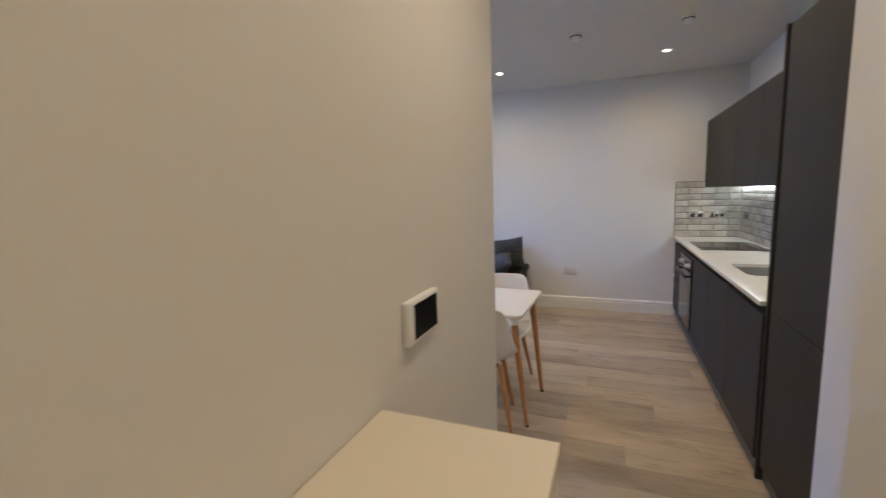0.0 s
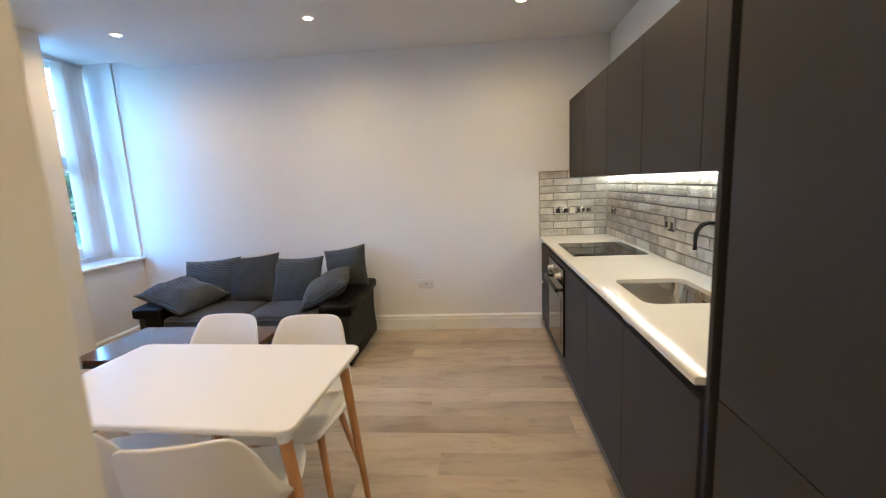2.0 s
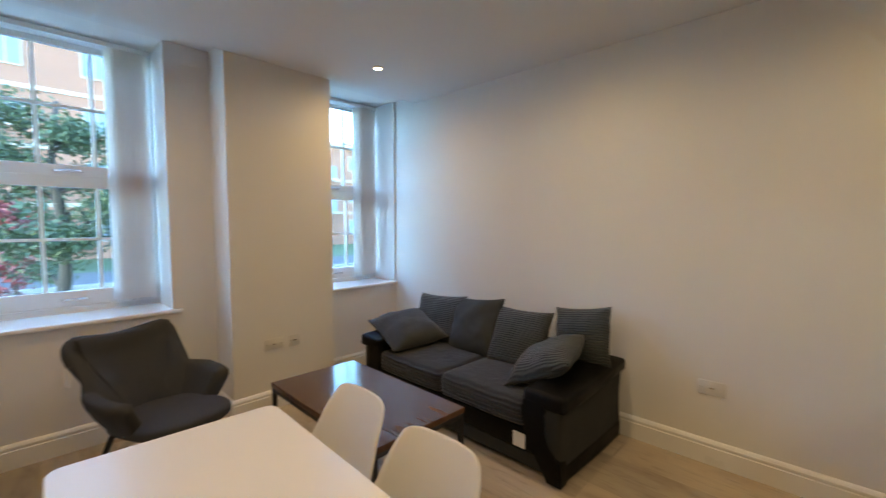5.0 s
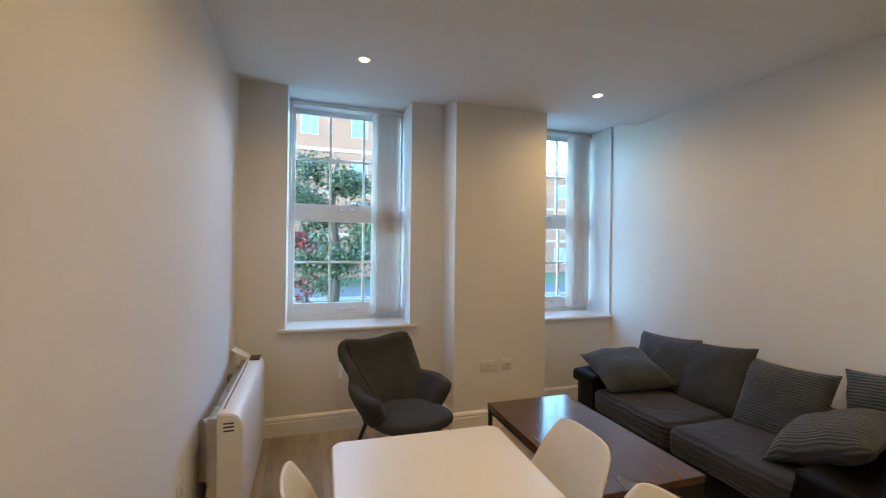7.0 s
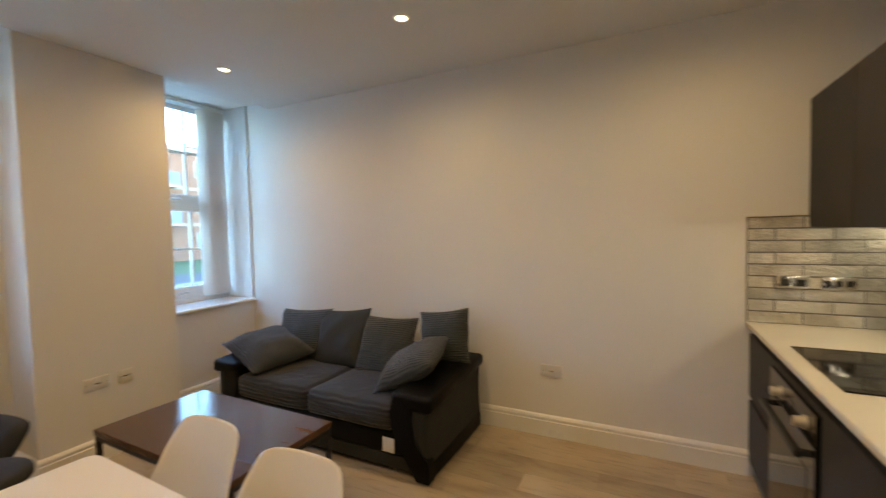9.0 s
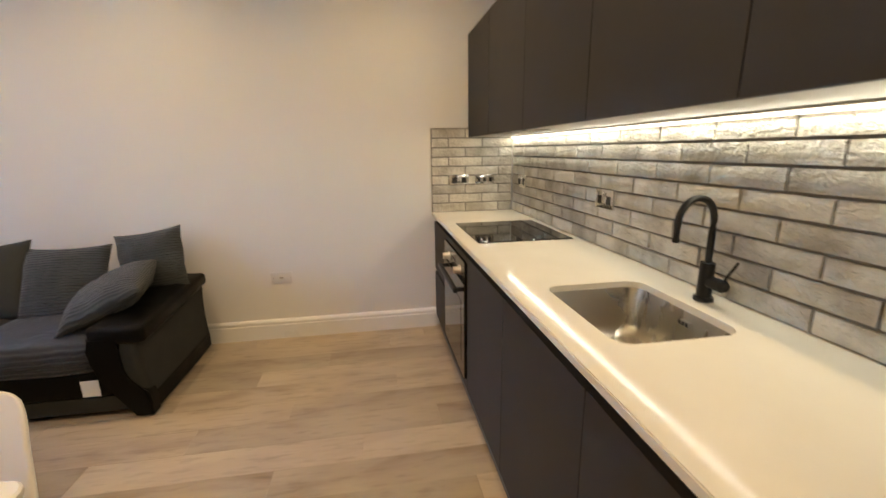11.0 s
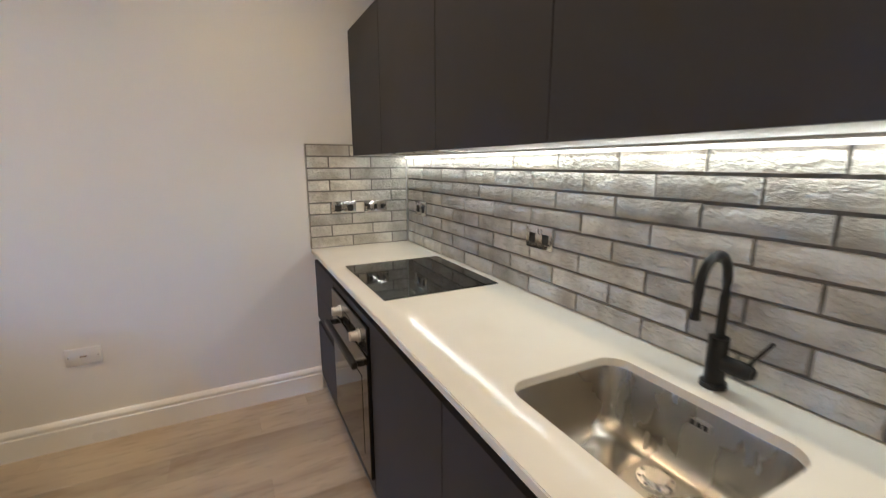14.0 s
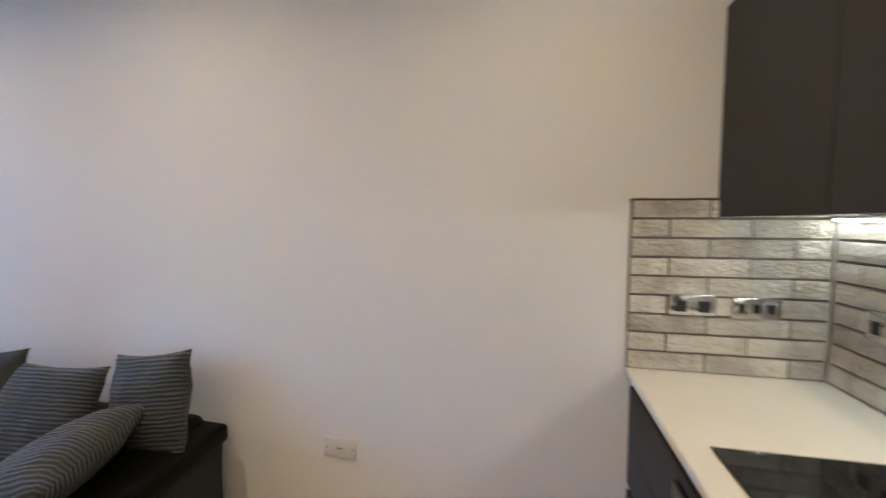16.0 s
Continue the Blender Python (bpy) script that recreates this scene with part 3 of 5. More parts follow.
socket("worktop_socket", pose(1.533, 4.05, 1.145, 0, 0, -90), 0.146, 0.086, M_PLATE, "double", "polished metal double socket on the brick tiles")

icom = thing("intercom_panel", (HALL_X, 0.004, 1.149), "white wall intercom with a dark screen", "intercom")
part("casing", boxed((0, -0.095, -0.058), (0.022, 0.095, 0.058), 0.006, 3), M_WHITE, icom, angle=40)
part("screen", boxed((0.0215, -0.068, -0.046), (0.0232, 0.080, 0.046), 0.001), M_SCREEN, icom, "black glass screen")


def detector(x, y, r, label):
    d = thing("smoke_detector", (x, y, CEIL), label, "detector")
    b = bmesh.new()
    cyl(b, (0, 0, 0), (0, 0, -0.012), r, seg=32)
    part("base", b, M_WHITE, d, angle=40)
    b = bmesh.new()
    cyl(b, (0, 0, -0.012), (0, 0, -0.042), r * 0.92, r * 0.62, seg=32)
    part("cap", b, M_WHITE, d, angle=40)
    b = bmesh.new()
    cyl(b, (0, 0, -0.016), (0, 0, -0.022), r * 0.93, seg=32)
    part("vent_ring", b, M_SLOT, d, "dark vent gap", angle=40)


detector(-0.035, 2.67, 0.05, "white round smoke detector on the ceiling")
detector(0.748, 2.674, 0.045, "white round heat detector on the ceiling")
sp = thing("sprinkler_head", (-0.753, 2.56, CEIL), "small white sprinkler head in the ceiling", "sprinkler")
b = bmesh.new()
cyl(b, (0, 0, 0), (0, 0, -0.006), 0.035, seg=24)
part("cover", b, M_WHITE, sp, angle=40)

# ---- dining set ----
def wood(name, c1, c2, scale=1.0, rough=0.45, axis=(14, 14, 1.2), bump=0.12):
    m = bpy.data.materials.new(name)
    t, n, l, b = nodes_of(m)
    tc = n.new("ShaderNodeTexCoord")
    oi = n.new("ShaderNodeObjectInfo")
    ad = n.new("ShaderNodeVectorMath")
    ad.operation = 'MULTIPLY_ADD'
    l.new(oi.outputs["Random"], ad.inputs[0])
    ad.inputs[1].default_value = (7.3, 5.1, 3.7)
    l.new(tc.outputs["Object"], ad.inputs[2])
    mp = n.new("ShaderNodeMapping")
    mp.inputs["Scale"].default_value = [k * scale for k in axis]
    l.new(ad.outputs[0], mp.inputs[0])
    a = n.new("ShaderNodeTexNoise")
    a.inputs["Scale"].default_value, a.inputs["Detail"].default_value, a.inputs["Distortion"].default_value = 1.6, 6, 0.8
    f = n.new("ShaderNodeTexNoise")
    f.inputs["Scale"].default_value, f.inputs["Detail"].default_value = 9, 6
    l.new(mp.outputs[0], a.inputs["Vector"])
    l.new(mp.outputs[0], f.inputs["Vector"])
    mu = n.new("ShaderNodeMath")
    mu.operation = 'MULTIPLY_ADD'
    l.new(f.outputs[0], mu.inputs[0])
    mu.inputs[1].default_value = 0.45
    l.new(a.outputs[0], mu.inputs[2])
    cr = n.new("ShaderNodeValToRGB")
    cr.color_ramp.elements[0].position, cr.color_ramp.elements[1].position = 0.48, 0.95
    cr.color_ramp.elements[0].color, cr.color_ramp.elements[1].color = (*c1, 1), (*c2, 1)
    l.new(mu.outputs[0], cr.inputs[0])
    l.new(cr.outputs[0], b.inputs["Base Color"])
    b.inputs["Roughness"].default_value = rough
    bp = n.new("ShaderNodeBump")
    bp.inputs["Strength"].default_value, bp.inputs["Distance"].default_value = bump, 0.0015
    l.new(mu.outputs[0], bp.inputs["Height"])
    l.new(bp.outputs[0], b.inputs["Normal"])
    return m


M_BEECH = wood("beech_leg", (0.42, 0.20, 0.075), (0.56, 0.30, 0.13))
M_WALNUT = wood("walnut_top", (0.060, 0.027, 0.016), (0.098, 0.046, 0.026), axis=(1.0, 8, 8), rough=0.16, bump=0.02)
M_WALNUT.node_tree.nodes["Principled BSDF"].inputs["Coat Weight"].default_value = 0.12
M_WALNUT.node_tree.nodes["Principled BSDF"].inputs["Coat Roughness"].default_value = 0.14
M_RUBBER = material("black_foot", (0.015, 0.015, 0.015), 0.6)


def taper_leg(top, foot, r1, r2):
    b = bmesh.new()
    cyl(b, foot, top, r2, r1, 18)
    return b


table = thing("dining_table", (-0.765, 1.738, 0), "white rectangular dining table with beech legs", "table", turn=-2.2)
HX, HY = 0.550, 0.338
b = bmesh.new()
rings = []
for z, ins in ((0.716, 0.010), (0.722, 0.002), (0.730, 0.0), (0.738, 0.001), (0.742, 0.006)):
    rings.append([b.verts.new((*p, z)) for p in rounded_rect(-HX + ins, -HY + ins, HX - ins, HY - ins, 0.045 - ins, 7)])
for r0, r1 in zip(rings, rings[1:]):
    for k in range(len(r0)):
        b.faces.new((r0[k], r0[(k + 1) % len(r0)], r1[(k + 1) % len(r0)], r1[k]))
b.faces.new(rings[0])
b.faces.new(rings[-1])
part("tabletop", b, M_TABLE, table, angle=35)
for sx in (-1, 1):
    for sy in (-1, 1):
        top = Vector((sx * (HX - 0.07), sy * (HY - 0.075), 0.716))
        foot = Vector((sx * (HX + 0.008), sy * (HY - 0.088), 0.0))
        mid = top.lerp(foot, 0.075)
        low = top.lerp(foot, 0.982)
        lg = part("leg", taper_leg(mid, low, 0.022, 0.0125), M_BEECH, table, "tapered beech leg", angle=40)
        part("leg_socket", taper_leg(top, mid, 0.024, 0.0235), M_WHITE, lg, "white leg bracket", angle=40)
        part("foot", taper_leg(low, foot, 0.013, 0.012), M_RUBBER, lg, "black plastic foot", angle=40)


def shell_point(u, v):
    """A moulded seat shell: v runs from the seat's front edge to the top of the back, u across."""
    s = u * 2 - 1
    prof = [(0.245, 0.425), (0.225, 0.448), (0.15, 0.452), (0.03, 0.436), (-0.09, 0.430), (-0.165, 0.452), (-0.205, 0.515), (-0.228, 0.60), (-0.248, 0.69), (-0.268, 0.762), (-0.283, 0.812)]
    half = [0.165, 0.200, 0.228, 0.240, 0.238, 0.232, 0.222, 0.206, 0.188, 0.171, 0.154]
    lift = [0.004, 0.010, 0.020, 0.034, 0.055, 0.085, 0.07, 0.045, 0.03, 0.02, 0.0]
    fwd = [0.0, 0.0, 0.0, 0.01, 0.03, 0.06, 0.075, 0.065, 0.05, 0.035, 0.028]
    x = v * 10
    i = min(9, int(x))
    t = x - i

    def cr(a):
        p0, p1, p2, p3 = a[max(0, i - 1)], a[i], a[i + 1], a[min(10, i + 2)]
        return 0.5 * (2 * p1 + (p2 - p0) * t + (2 * p0 - 5 * p1 + 4 * p2 - p3) * t * t + (3 * p1 - p0 - 3 * p2 + p3) * t ** 3)
    y, z, hw = cr([p[0] for p in prof]), cr([p[1] for p in prof]), cr(half)
    k = abs(s) ** 2.4
    back = max(0.0, min(1.0, (v - 0.45) * 3))
    return Vector((s * hw, y + k * cr(fwd), z + k * cr(lift) * (1 - back) - back * (abs(s) ** 8) * 0.020 * (v > 0.8) * (v - 0.8) * 5 + k * cr(lift) * back * 0.3))


M_PAD = material("white_leatherette", (0.76, 0.75, 0.72), 0.45, vary=0.03, scale=6, grain=220, bump=0.15)


def dining_chair(m, label):
    c = thing("dining_chair", (0, 0, 0), label, "chair", "chairs round the dining table")
    b = bmesh.new()
    surface(b, shell_point, 22, 44)
    sh = part("shell", b, M_SHELL, c, "white moulded plastic shell", smooth=True)
    so = sh.modifiers.new("thickness", 'SOLIDIFY')
    so.thickness, so.offset = 0.009, 0.0
    b = bmesh.new()

    def pad(u, v):
        p = shell_point(0.5 + (u - 0.5) * 0.86, 0.10 + v * 0.36)
        e = (1 - abs(2 * u - 1) ** 4) * (1 - abs(2 * v - 1) ** 4)
        return p + Vector((0, 0, 0.006 + 0.026 * e ** 0.5))
    surface(b, pad, 18, 16)
    part("seat_pad", b, M_PAD, c, "padded white leatherette seat cushion", smooth=True)
    b = bmesh.new()
    tube(b, [(-0.15, 0.12, 0.408), (0.15, -0.12, 0.408)], 0.010, 8)
    tube(b, [(-0.15, -0.12, 0.409), (0.15, 0.12, 0.409)], 0.010, 8)
    cyl(b, (0, 0, 0.40), (0, 0, 0.428), 0.06, seg=20)
    part("seat_frame", b, M_MATBLK, c, "black metal cross frame")
    for sx in (-1, 1):
        for sy in (-1, 1):
            lg = part("leg", taper_leg((sx * 0.135, sy * 0.115 - 0.01, 0.425), (sx * 0.205, sy * 0.205 - 0.01, 0.004), 0.0185, 0.0105), M_BEECH, c, "tapered beech leg", angle=40)
            part("glide", taper_leg((sx * 0.205, sy * 0.205 - 0.01, 0.005), (sx * 0.2055, sy * 0.2055 - 0.01, 0.0), 0.0105, 0.010), M_RUBBER, lg)
    c.matrix_world = m
    return c


CH = "white plastic shell dining chair with splayed beech legs"
first = dining_chair(pose(-1.010, 2.055, 0, 0, 0, 178), CH)
copy_thing(first, pose(-0.520, 2.015, 0, 0, 0, 182))
copy_thing(first, pose(-0.520, 1.472, 0, 0, 0, 12))
copy_thing(first, pose(-0.975, 1.545, 0, 0, 0, 3))

# ---- coffee table ----
ct = thing("coffee_table", (-1.60, 2.722, 0), "dark walnut coffee table on a thin black steel frame", "table", turn=-1.0)
part("tabletop", boxed((-0.53, -0.292, 0.472), (0.53, 0.292, 0.503), 0.003), M_WALNUT, ct)
for sx in (-1, 1):
    for sy in (-1, 1):
        part("leg", boxed((sx * 0.515 - 0.011, sy * 0.277 - 0.011, 0), (sx * 0.515 + 0.011, sy * 0.277 + 0.011, 0.472), 0.001), M_MATBLK, ct, "black square steel leg")
for sy in (-1, 1):
    part("rail", boxed((-0.504, sy * 0.277 - 0.010, 0.448), (0.504, sy * 0.277 + 0.010, 0.4715)), M_MATBLK, ct)
for sx in (-1, 1):
    part("rail", boxed((sx * 0.515 - 0.010, -0.266, 0.448), (sx * 0.515 + 0.010, 0.266, 0.4712)), M_MATBLK, ct)
    part("stretcher", boxed((sx * 0.515 - 0.010, -0.266, 0.0), (sx * 0.515 + 0.010, 0.266, 0.020)), M_MATBLK, ct)

# ---- sofa ----
def corduroy(name, color, pitch=0.012, axis='Z', rough=0.85):
    """Ribbed cloth: ribs across one axis of the object, groove shade put into the colour, with a soft worn nap."""
    m = bpy.data.materials.new(name)
    t, n, l, b = nodes_of(m)
    tc = n.new("ShaderNodeTexCoord")
    wv = n.new("ShaderNodeTexWave")
    wv.wave_type, wv.bands_direction, wv.wave_profile = 'BANDS', axis, 'SIN'
    wv.inputs["Scale"].default_value = 0.314 / pitch
    wv.inputs["Distortion"].default_value, wv.inputs["Detail"].default_value, wv.inputs["Detail Scale"].default_value = 2.4, 2, 0.9
    l.new(tc.outputs["Object"], wv.inputs["Vector"])
    ns = n.new("ShaderNodeTexNoise")
    ns.inputs["Scale"].default_value, ns.inputs["Detail"].default_value = 7, 5
    l.new(tc.outputs["Object"], ns.inputs["Vector"])
    fz = n.new("ShaderNodeTexNoise")
    fz.inputs["Scale"].default_value, fz.inputs["Detail"].default_value = 420, 2
    l.new(tc.outputs["Object"], fz.inputs["Vector"])
    a = n.new("ShaderNodeMath")
    a.operation = 'MULTIPLY_ADD'
    l.new(wv.outputs["Fac"], a.inputs[0])
    a.inputs[1].default_value = 0.55
    l.new(ns.outputs[0], a.inputs[2])
    # base colour darkens in the grooves, painting the ribs' shading
    r = n.new("ShaderNodeMapRange")
    r.inputs[1].default_value, r.inputs[2].default_value, r.inputs[3].default_value, r.inputs[4].default_value = 0.3, 1.2, 0.74, 1.24
    l.new(a.outputs[0], r.inputs[0])
    v = n.new("ShaderNodeVectorMath")
    v.operation = 'SCALE'
    v.inputs[0].default_value = color
    l.new(r.outputs[0], v.inputs["Scale"])
    l.new(v.outputs[0], b.inputs["Base Color"])
    b.inputs["Roughness"].default_value = rough
    b.inputs["Sheen Weight"].default_value = 0.15
    b.inputs["Sheen Roughness"].default_value = 0.5
    h = n.new("ShaderNodeMath")
    h.operation = 'MULTIPLY_ADD'
    l.new(fz.outputs[0], h.inputs[0])
    h.inputs[1].default_value = 0.15
    l.new(wv.outputs["Fac"], h.inputs[2])
    bp = n.new("ShaderNodeBump")
    bp.inputs["Strength"].default_value, bp.inputs["Distance"].default_value = 0.8, 0.007
    l.new(h.outputs[0], bp.inputs["Height"])
    l.new(bp.outputs[0], b.inputs["Normal"])
    return m


M_CORD = corduroy("charcoal_corduroy", (0.015, 0.017, 0.018), 0.028)
M_CORD_P = corduroy("charcoal_corduroy_pillow", (0.036, 0.043, 0.047), 0.0165)
M_CHEN = material("charcoal_chenille", (0.020, 0.022, 0.0215), 0.9, vary=0.30, scale=9, grain=260, bump=0.5, stretch=(1, 1, 1))
M_CHEN_P = material("charcoal_chenille_pillow", (0.031, 0.037, 0.041), 0.9, vary=0.22, scale=9, grain=260, bump=0.4)
M_LEATHER = material("black_leatherette", (0.0024, 0.0023, 0.0025), 0.48, vary=0.2, scale=5, grain=190, bump=0.35, rough_vary=0.1)
M_LEATHER.node_tree.nodes["Principled BSDF"].inputs["Specular IOR Level"].default_value = 0.13
M_TAG = material("paper_tag", (0.78, 0.77, 0.74), 0.6)


def soft_box(lo, hi, r, puff=0.0, seg=4, cuts=0, seed=0):
    """An upholstered block: rounded edges, swollen faces and slight unevenness."""
    b = boxed(lo, hi, r, seg)
    if cuts:
        es = [e for e in b.edges if e.calc_length() > 0.06]
        bmesh.ops.subdivide_edges(b, edges=es, cuts=cuts, use_grid_fill=True)
    c = [(lo[k] + hi[k]) / 2 for k in range(3)]
    h = [(hi[k] - lo[k]) / 2 for k in range(3)]
    for v in b.verts:
        q = [(v.co[k] - c[k]) / h[k] for k in range(3)]
        for k in range(3):
            o = [j for j in range(3) if j != k]
            e = max(0, 1 - q[o[0]] ** 2) * max(0, 1 - q[o[1]] ** 2)
            if abs(q[k]) > 0.85:
                v.co[k] += math.copysign(puff * e, q[k])
        nv = noise.noise_vector(Vector(v.co) * 6 + Vector((seed, seed * 2, 0)))
        v.co += nv * 0.004
    return b


def pillow(w, h, t, seed):
    """A stuffed cushion standing on its edge, with drawn-out corners."""
    b = bmesh.new()
    n = 22
    front, back = {}, {}
    for i in range(n + 1):
        for j in range(n + 1):
            u, v = 2 * i / n - 1, 2 * j / n - 1
            pin = 1 - 0.075 * (1 - u * u) * abs(v) ** 3 * 1.0
            pin2 = 1 - 0.075 * (1 - v * v) * abs(u) ** 3 * 1.0
            x, z = u * w / 2 * pin2, v * h / 2 * pin
            th = t / 2 * (max(0, 1 - abs(u) ** 2.6) * max(0, 1 - abs(v) ** 2.6)) ** 0.62
            nz = noise.noise(Vector((u * 1.7 + seed * 3.1, v * 1.7, seed))) * 0.020 + noise.noise(Vector((u * 5 + seed, v * 5, seed * 2))) * 0.006
            edge = i in (0, n) or j in (0, n)
            front[i, j] = b.verts.new((x, -th - nz * (not edge), z))
            back[i, j] = front[i, j] if edge else b.verts.new((x, th - nz, z))
    for g in (front, back):
        for i in range(n):
            for j in range(n):
                b.faces.new((g[i, j], g[i + 1, j], g[i + 1, j + 1], g[i, j + 1]))
    return b


def sofa():
    s_ = thing("sofa", (-1.655, 3.85, 0), "two-seat sofa in charcoal corduroy and black leatherette", "sofa", turn=-0.6)
    F, B = -0.430, 0.390
    part("base", soft_box((-0.80, F + 0.05, 0.02), (0.80, B, 0.27), 0.015, cuts=1), M_LEATHER, s_, "black leatherette base", angle=50)
    part("front_panel", soft_box((-0.80, F + 0.028, 0.035), (0.80, F + 0.055, 0.125), 0.01), M_CHEN, s_, "grey fabric front strip", angle=50)
    part("front_rail", soft_box((-0.75, F + 0.020, 0.128), (0.75, F + 0.075, 0.272), 0.02, 0.006, cuts=2), M_LEATHER, s_, angle=50)
    part("back_rest", soft_box((-0.86, B - 0.19, 0.25), (0.86, B, 0.60), 0.05, 0.01, cuts=2), M_LEATHER, s_, "black leatherette back", angle=60)
    for x0, x1, sd in ((-0.692, -0.004, 1), (0.004, 0.692, 2)):
        part("seat_cushion", soft_box((x0, F - 0.005, 0.268), (x1, B - 0.12, 0.432), 0.040, 0.020, cuts=6, seed=sd), M_CORD, s_, "charcoal corduroy seat cushion", angle=70)
    for k in (-1, 1):
        ar = part("arm", soft_box((min(k * 0.700, k * 0.850), F + 0.055, 0.02), (max(k * 0.700, k * 0.850), B - 0.004, 0.47), 0.012, 0.003, cuts=1, seed=5), M_LEATHER, s_, "black leatherette arm", angle=60)
        # flat padded top, overhanging the outer side and rising to the back
        tb = soft_box((min(k * 0.690, k * 0.962), F - 0.006, 0.425), (max(k * 0.690, k * 0.962), B + 0.002, 0.520), 0.024, 0.006, cuts=3, seed=7 + k)
        for v in tb.verts:
            q = (v.co.y - F) / (B - F)
            v.co.z += 0.045 * q if v.co.z > 0.47 else 0.058 * q
        part("arm_top", tb, M_LEATHER, ar, angle=50)
        # fabric side, rounding into the front beside the black strip
        pb = bmesh.new()

        def side(u, v, k=k):
            z = 0.105 + 0.385 * v
            d = u * 1.07
            r, run = 0.050, 0.130
            arc = r * math.pi / 2
            if d < run - r:
                x, y = 0.800 + d, F + 0.004
            elif d < run - r + arc:
                a = (d - run + r) / r
                x, y = 0.800 + run - r + r * math.sin(a), F + 0.004 + r - r * math.cos(a)
            else:
                x, y = 0.930, min(B - 0.006, F + 0.004 + r + d - run + r - arc)
            dent = 0.010 * math.sin(v * math.pi)
            return Vector((k * (x - dent * (d > run)), y, z))
        surface(pb, side, 44, 8)
        sp_ = part("side_panel", pb, M_CHEN, ar, "grey fabric side panel", smooth=True)
        part("plinth", soft_box((min(k * 0.835, k * 0.934), F + 0.002, 0.012), (max(k * 0.835, k * 0.934), B, 0.118), 0.014, 0.003, cuts=1, seed=9), M_LEATHER, ar, angle=50)
        # shaped front of the arm, waisted and sweeping out to the floor
        fb = bmesh.new()
        pr = [(0.690, 0.470), (0.682, 0.400), (0.682, 0.330), (0.698, 0.270), (0.728, 0.215), (0.772, 0.150), (0.818, 0.080), (0.848, 0.012), (0.935, 0.012), (0.940, 0.080), (0.930, 0.145), (0.885, 0.180), (0.845, 0.225), (0.826, 0.280), (0.822, 0.340), (0.830, 0.400), (0.850, 0.470)]
        a_ = [fb.verts.new((k * x, F - 0.010, z)) for x, z in pr]
        b_ = [fb.verts.new((k * x, F + 0.068, z)) for x, z in pr]
        fb.faces.new(a_)
        fb.faces.new(b_[::-1])
        for i in range(len(pr)):
            fb.faces.new((a_[i], a_[(i + 1) % len(pr)], b_[(i + 1) % len(pr)], b_[i]))
        bmesh.ops.bevel(fb, geom=[e for e in fb.edges if abs(e.verts[0].co.y - e.verts[1].co.y) < 1e-6 and e.verts[0].co.y < F], offset=0.012, segments=3, affect='EDGES')
        part("arm_front", fb, M_LEATHER, ar, angle=50)
        for yy in (F + 0.06, B - 0.06):
            part("foot", boxed((k * 0.86 - 0.03, yy - 0.03, 0), (k * 0.86 + 0.03, yy + 0.03, 0.02), 0.004), M_RUBBER, s_)
    part("paper_label", boxed((0.615, F + 0.006, 0.145), (0.700, F + 0.009, 0.235), 0.0005), M_TAG, s_, "white paper swing label")
    return s_


sofa()
PIL = "charcoal corduroy scatter cushion leaning on the sofa back"


def scatter_cushion(centre, along, up, w, h, t, mat, label, seed):
    """A cushion whose width runs along one direction and whose height runs up the other."""
    x = Vector(along).normalized()
    z = (Vector(up) - x * x.dot(Vector(up))).normalized()
    y = z.cross(x)
    p_ = thing("scatter_cushion", (0, 0, 0), label, "cushion", "cushions on the sofa")
    p_.matrix_world = Matrix.Translation(centre) @ Matrix((x, y, z)).transposed().to_4x4()
    part("cover", pillow(w, h, t, seed), mat, p_, smooth=True)


scatter_cushion((-2.285, 4.03, 0.605), (1, -0.06, 0.07), (0.02, 0.42, 1), 0.61, 0.46, 0.18, M_CORD_P, PIL, 1)
scatter_cushion((-1.825, 4.00, 0.622), (1, 0.03, 0.09), (0.04, 0.46, 1), 0.50, 0.49, 0.17, M_CHEN_P, "plain charcoal scatter cushion leaning on the sofa back", 2)
scatter_cushion((-1.390, 3.99, 0.600), (1, 0.05, 0.01), (0.08, 0.50, 1), 0.48, 0.48, 0.18, M_CORD_P, PIL, 3)
scatter_cushion((-0.93, 4.070, 0.688), (1, -0.10, 0.16), (-0.05, 0.26, 1), 0.43, 0.42, 0.15, M_CORD_P, "charcoal corduroy cushion standing on the sofa arm", 4)
scatter_cushion((-2.345, 3.72, 0.565), (0.52, -0.13, -0.14), (-0.02, 0.55, 0.10), 0.56, 0.52, 0.21, M_CORD_P, "charcoal corduroy cushion lying over the sofa arm", 5)
scatter_cushion((-1.02, 3.77, 0.590), (0.40, 0.06, 0.20), (0.02, 0.46, 0.13), 0.46, 0.50, 0.20, M_CORD_P, "charcoal corduroy cushion tipped against the sofa arm", 6)

# ---- armchair ----
M_WOOL = material("slate_fabric", (0.040, 0.043, 0.049), 0.9, vary=0.10, scale=5, grain=520, bump=0.6)


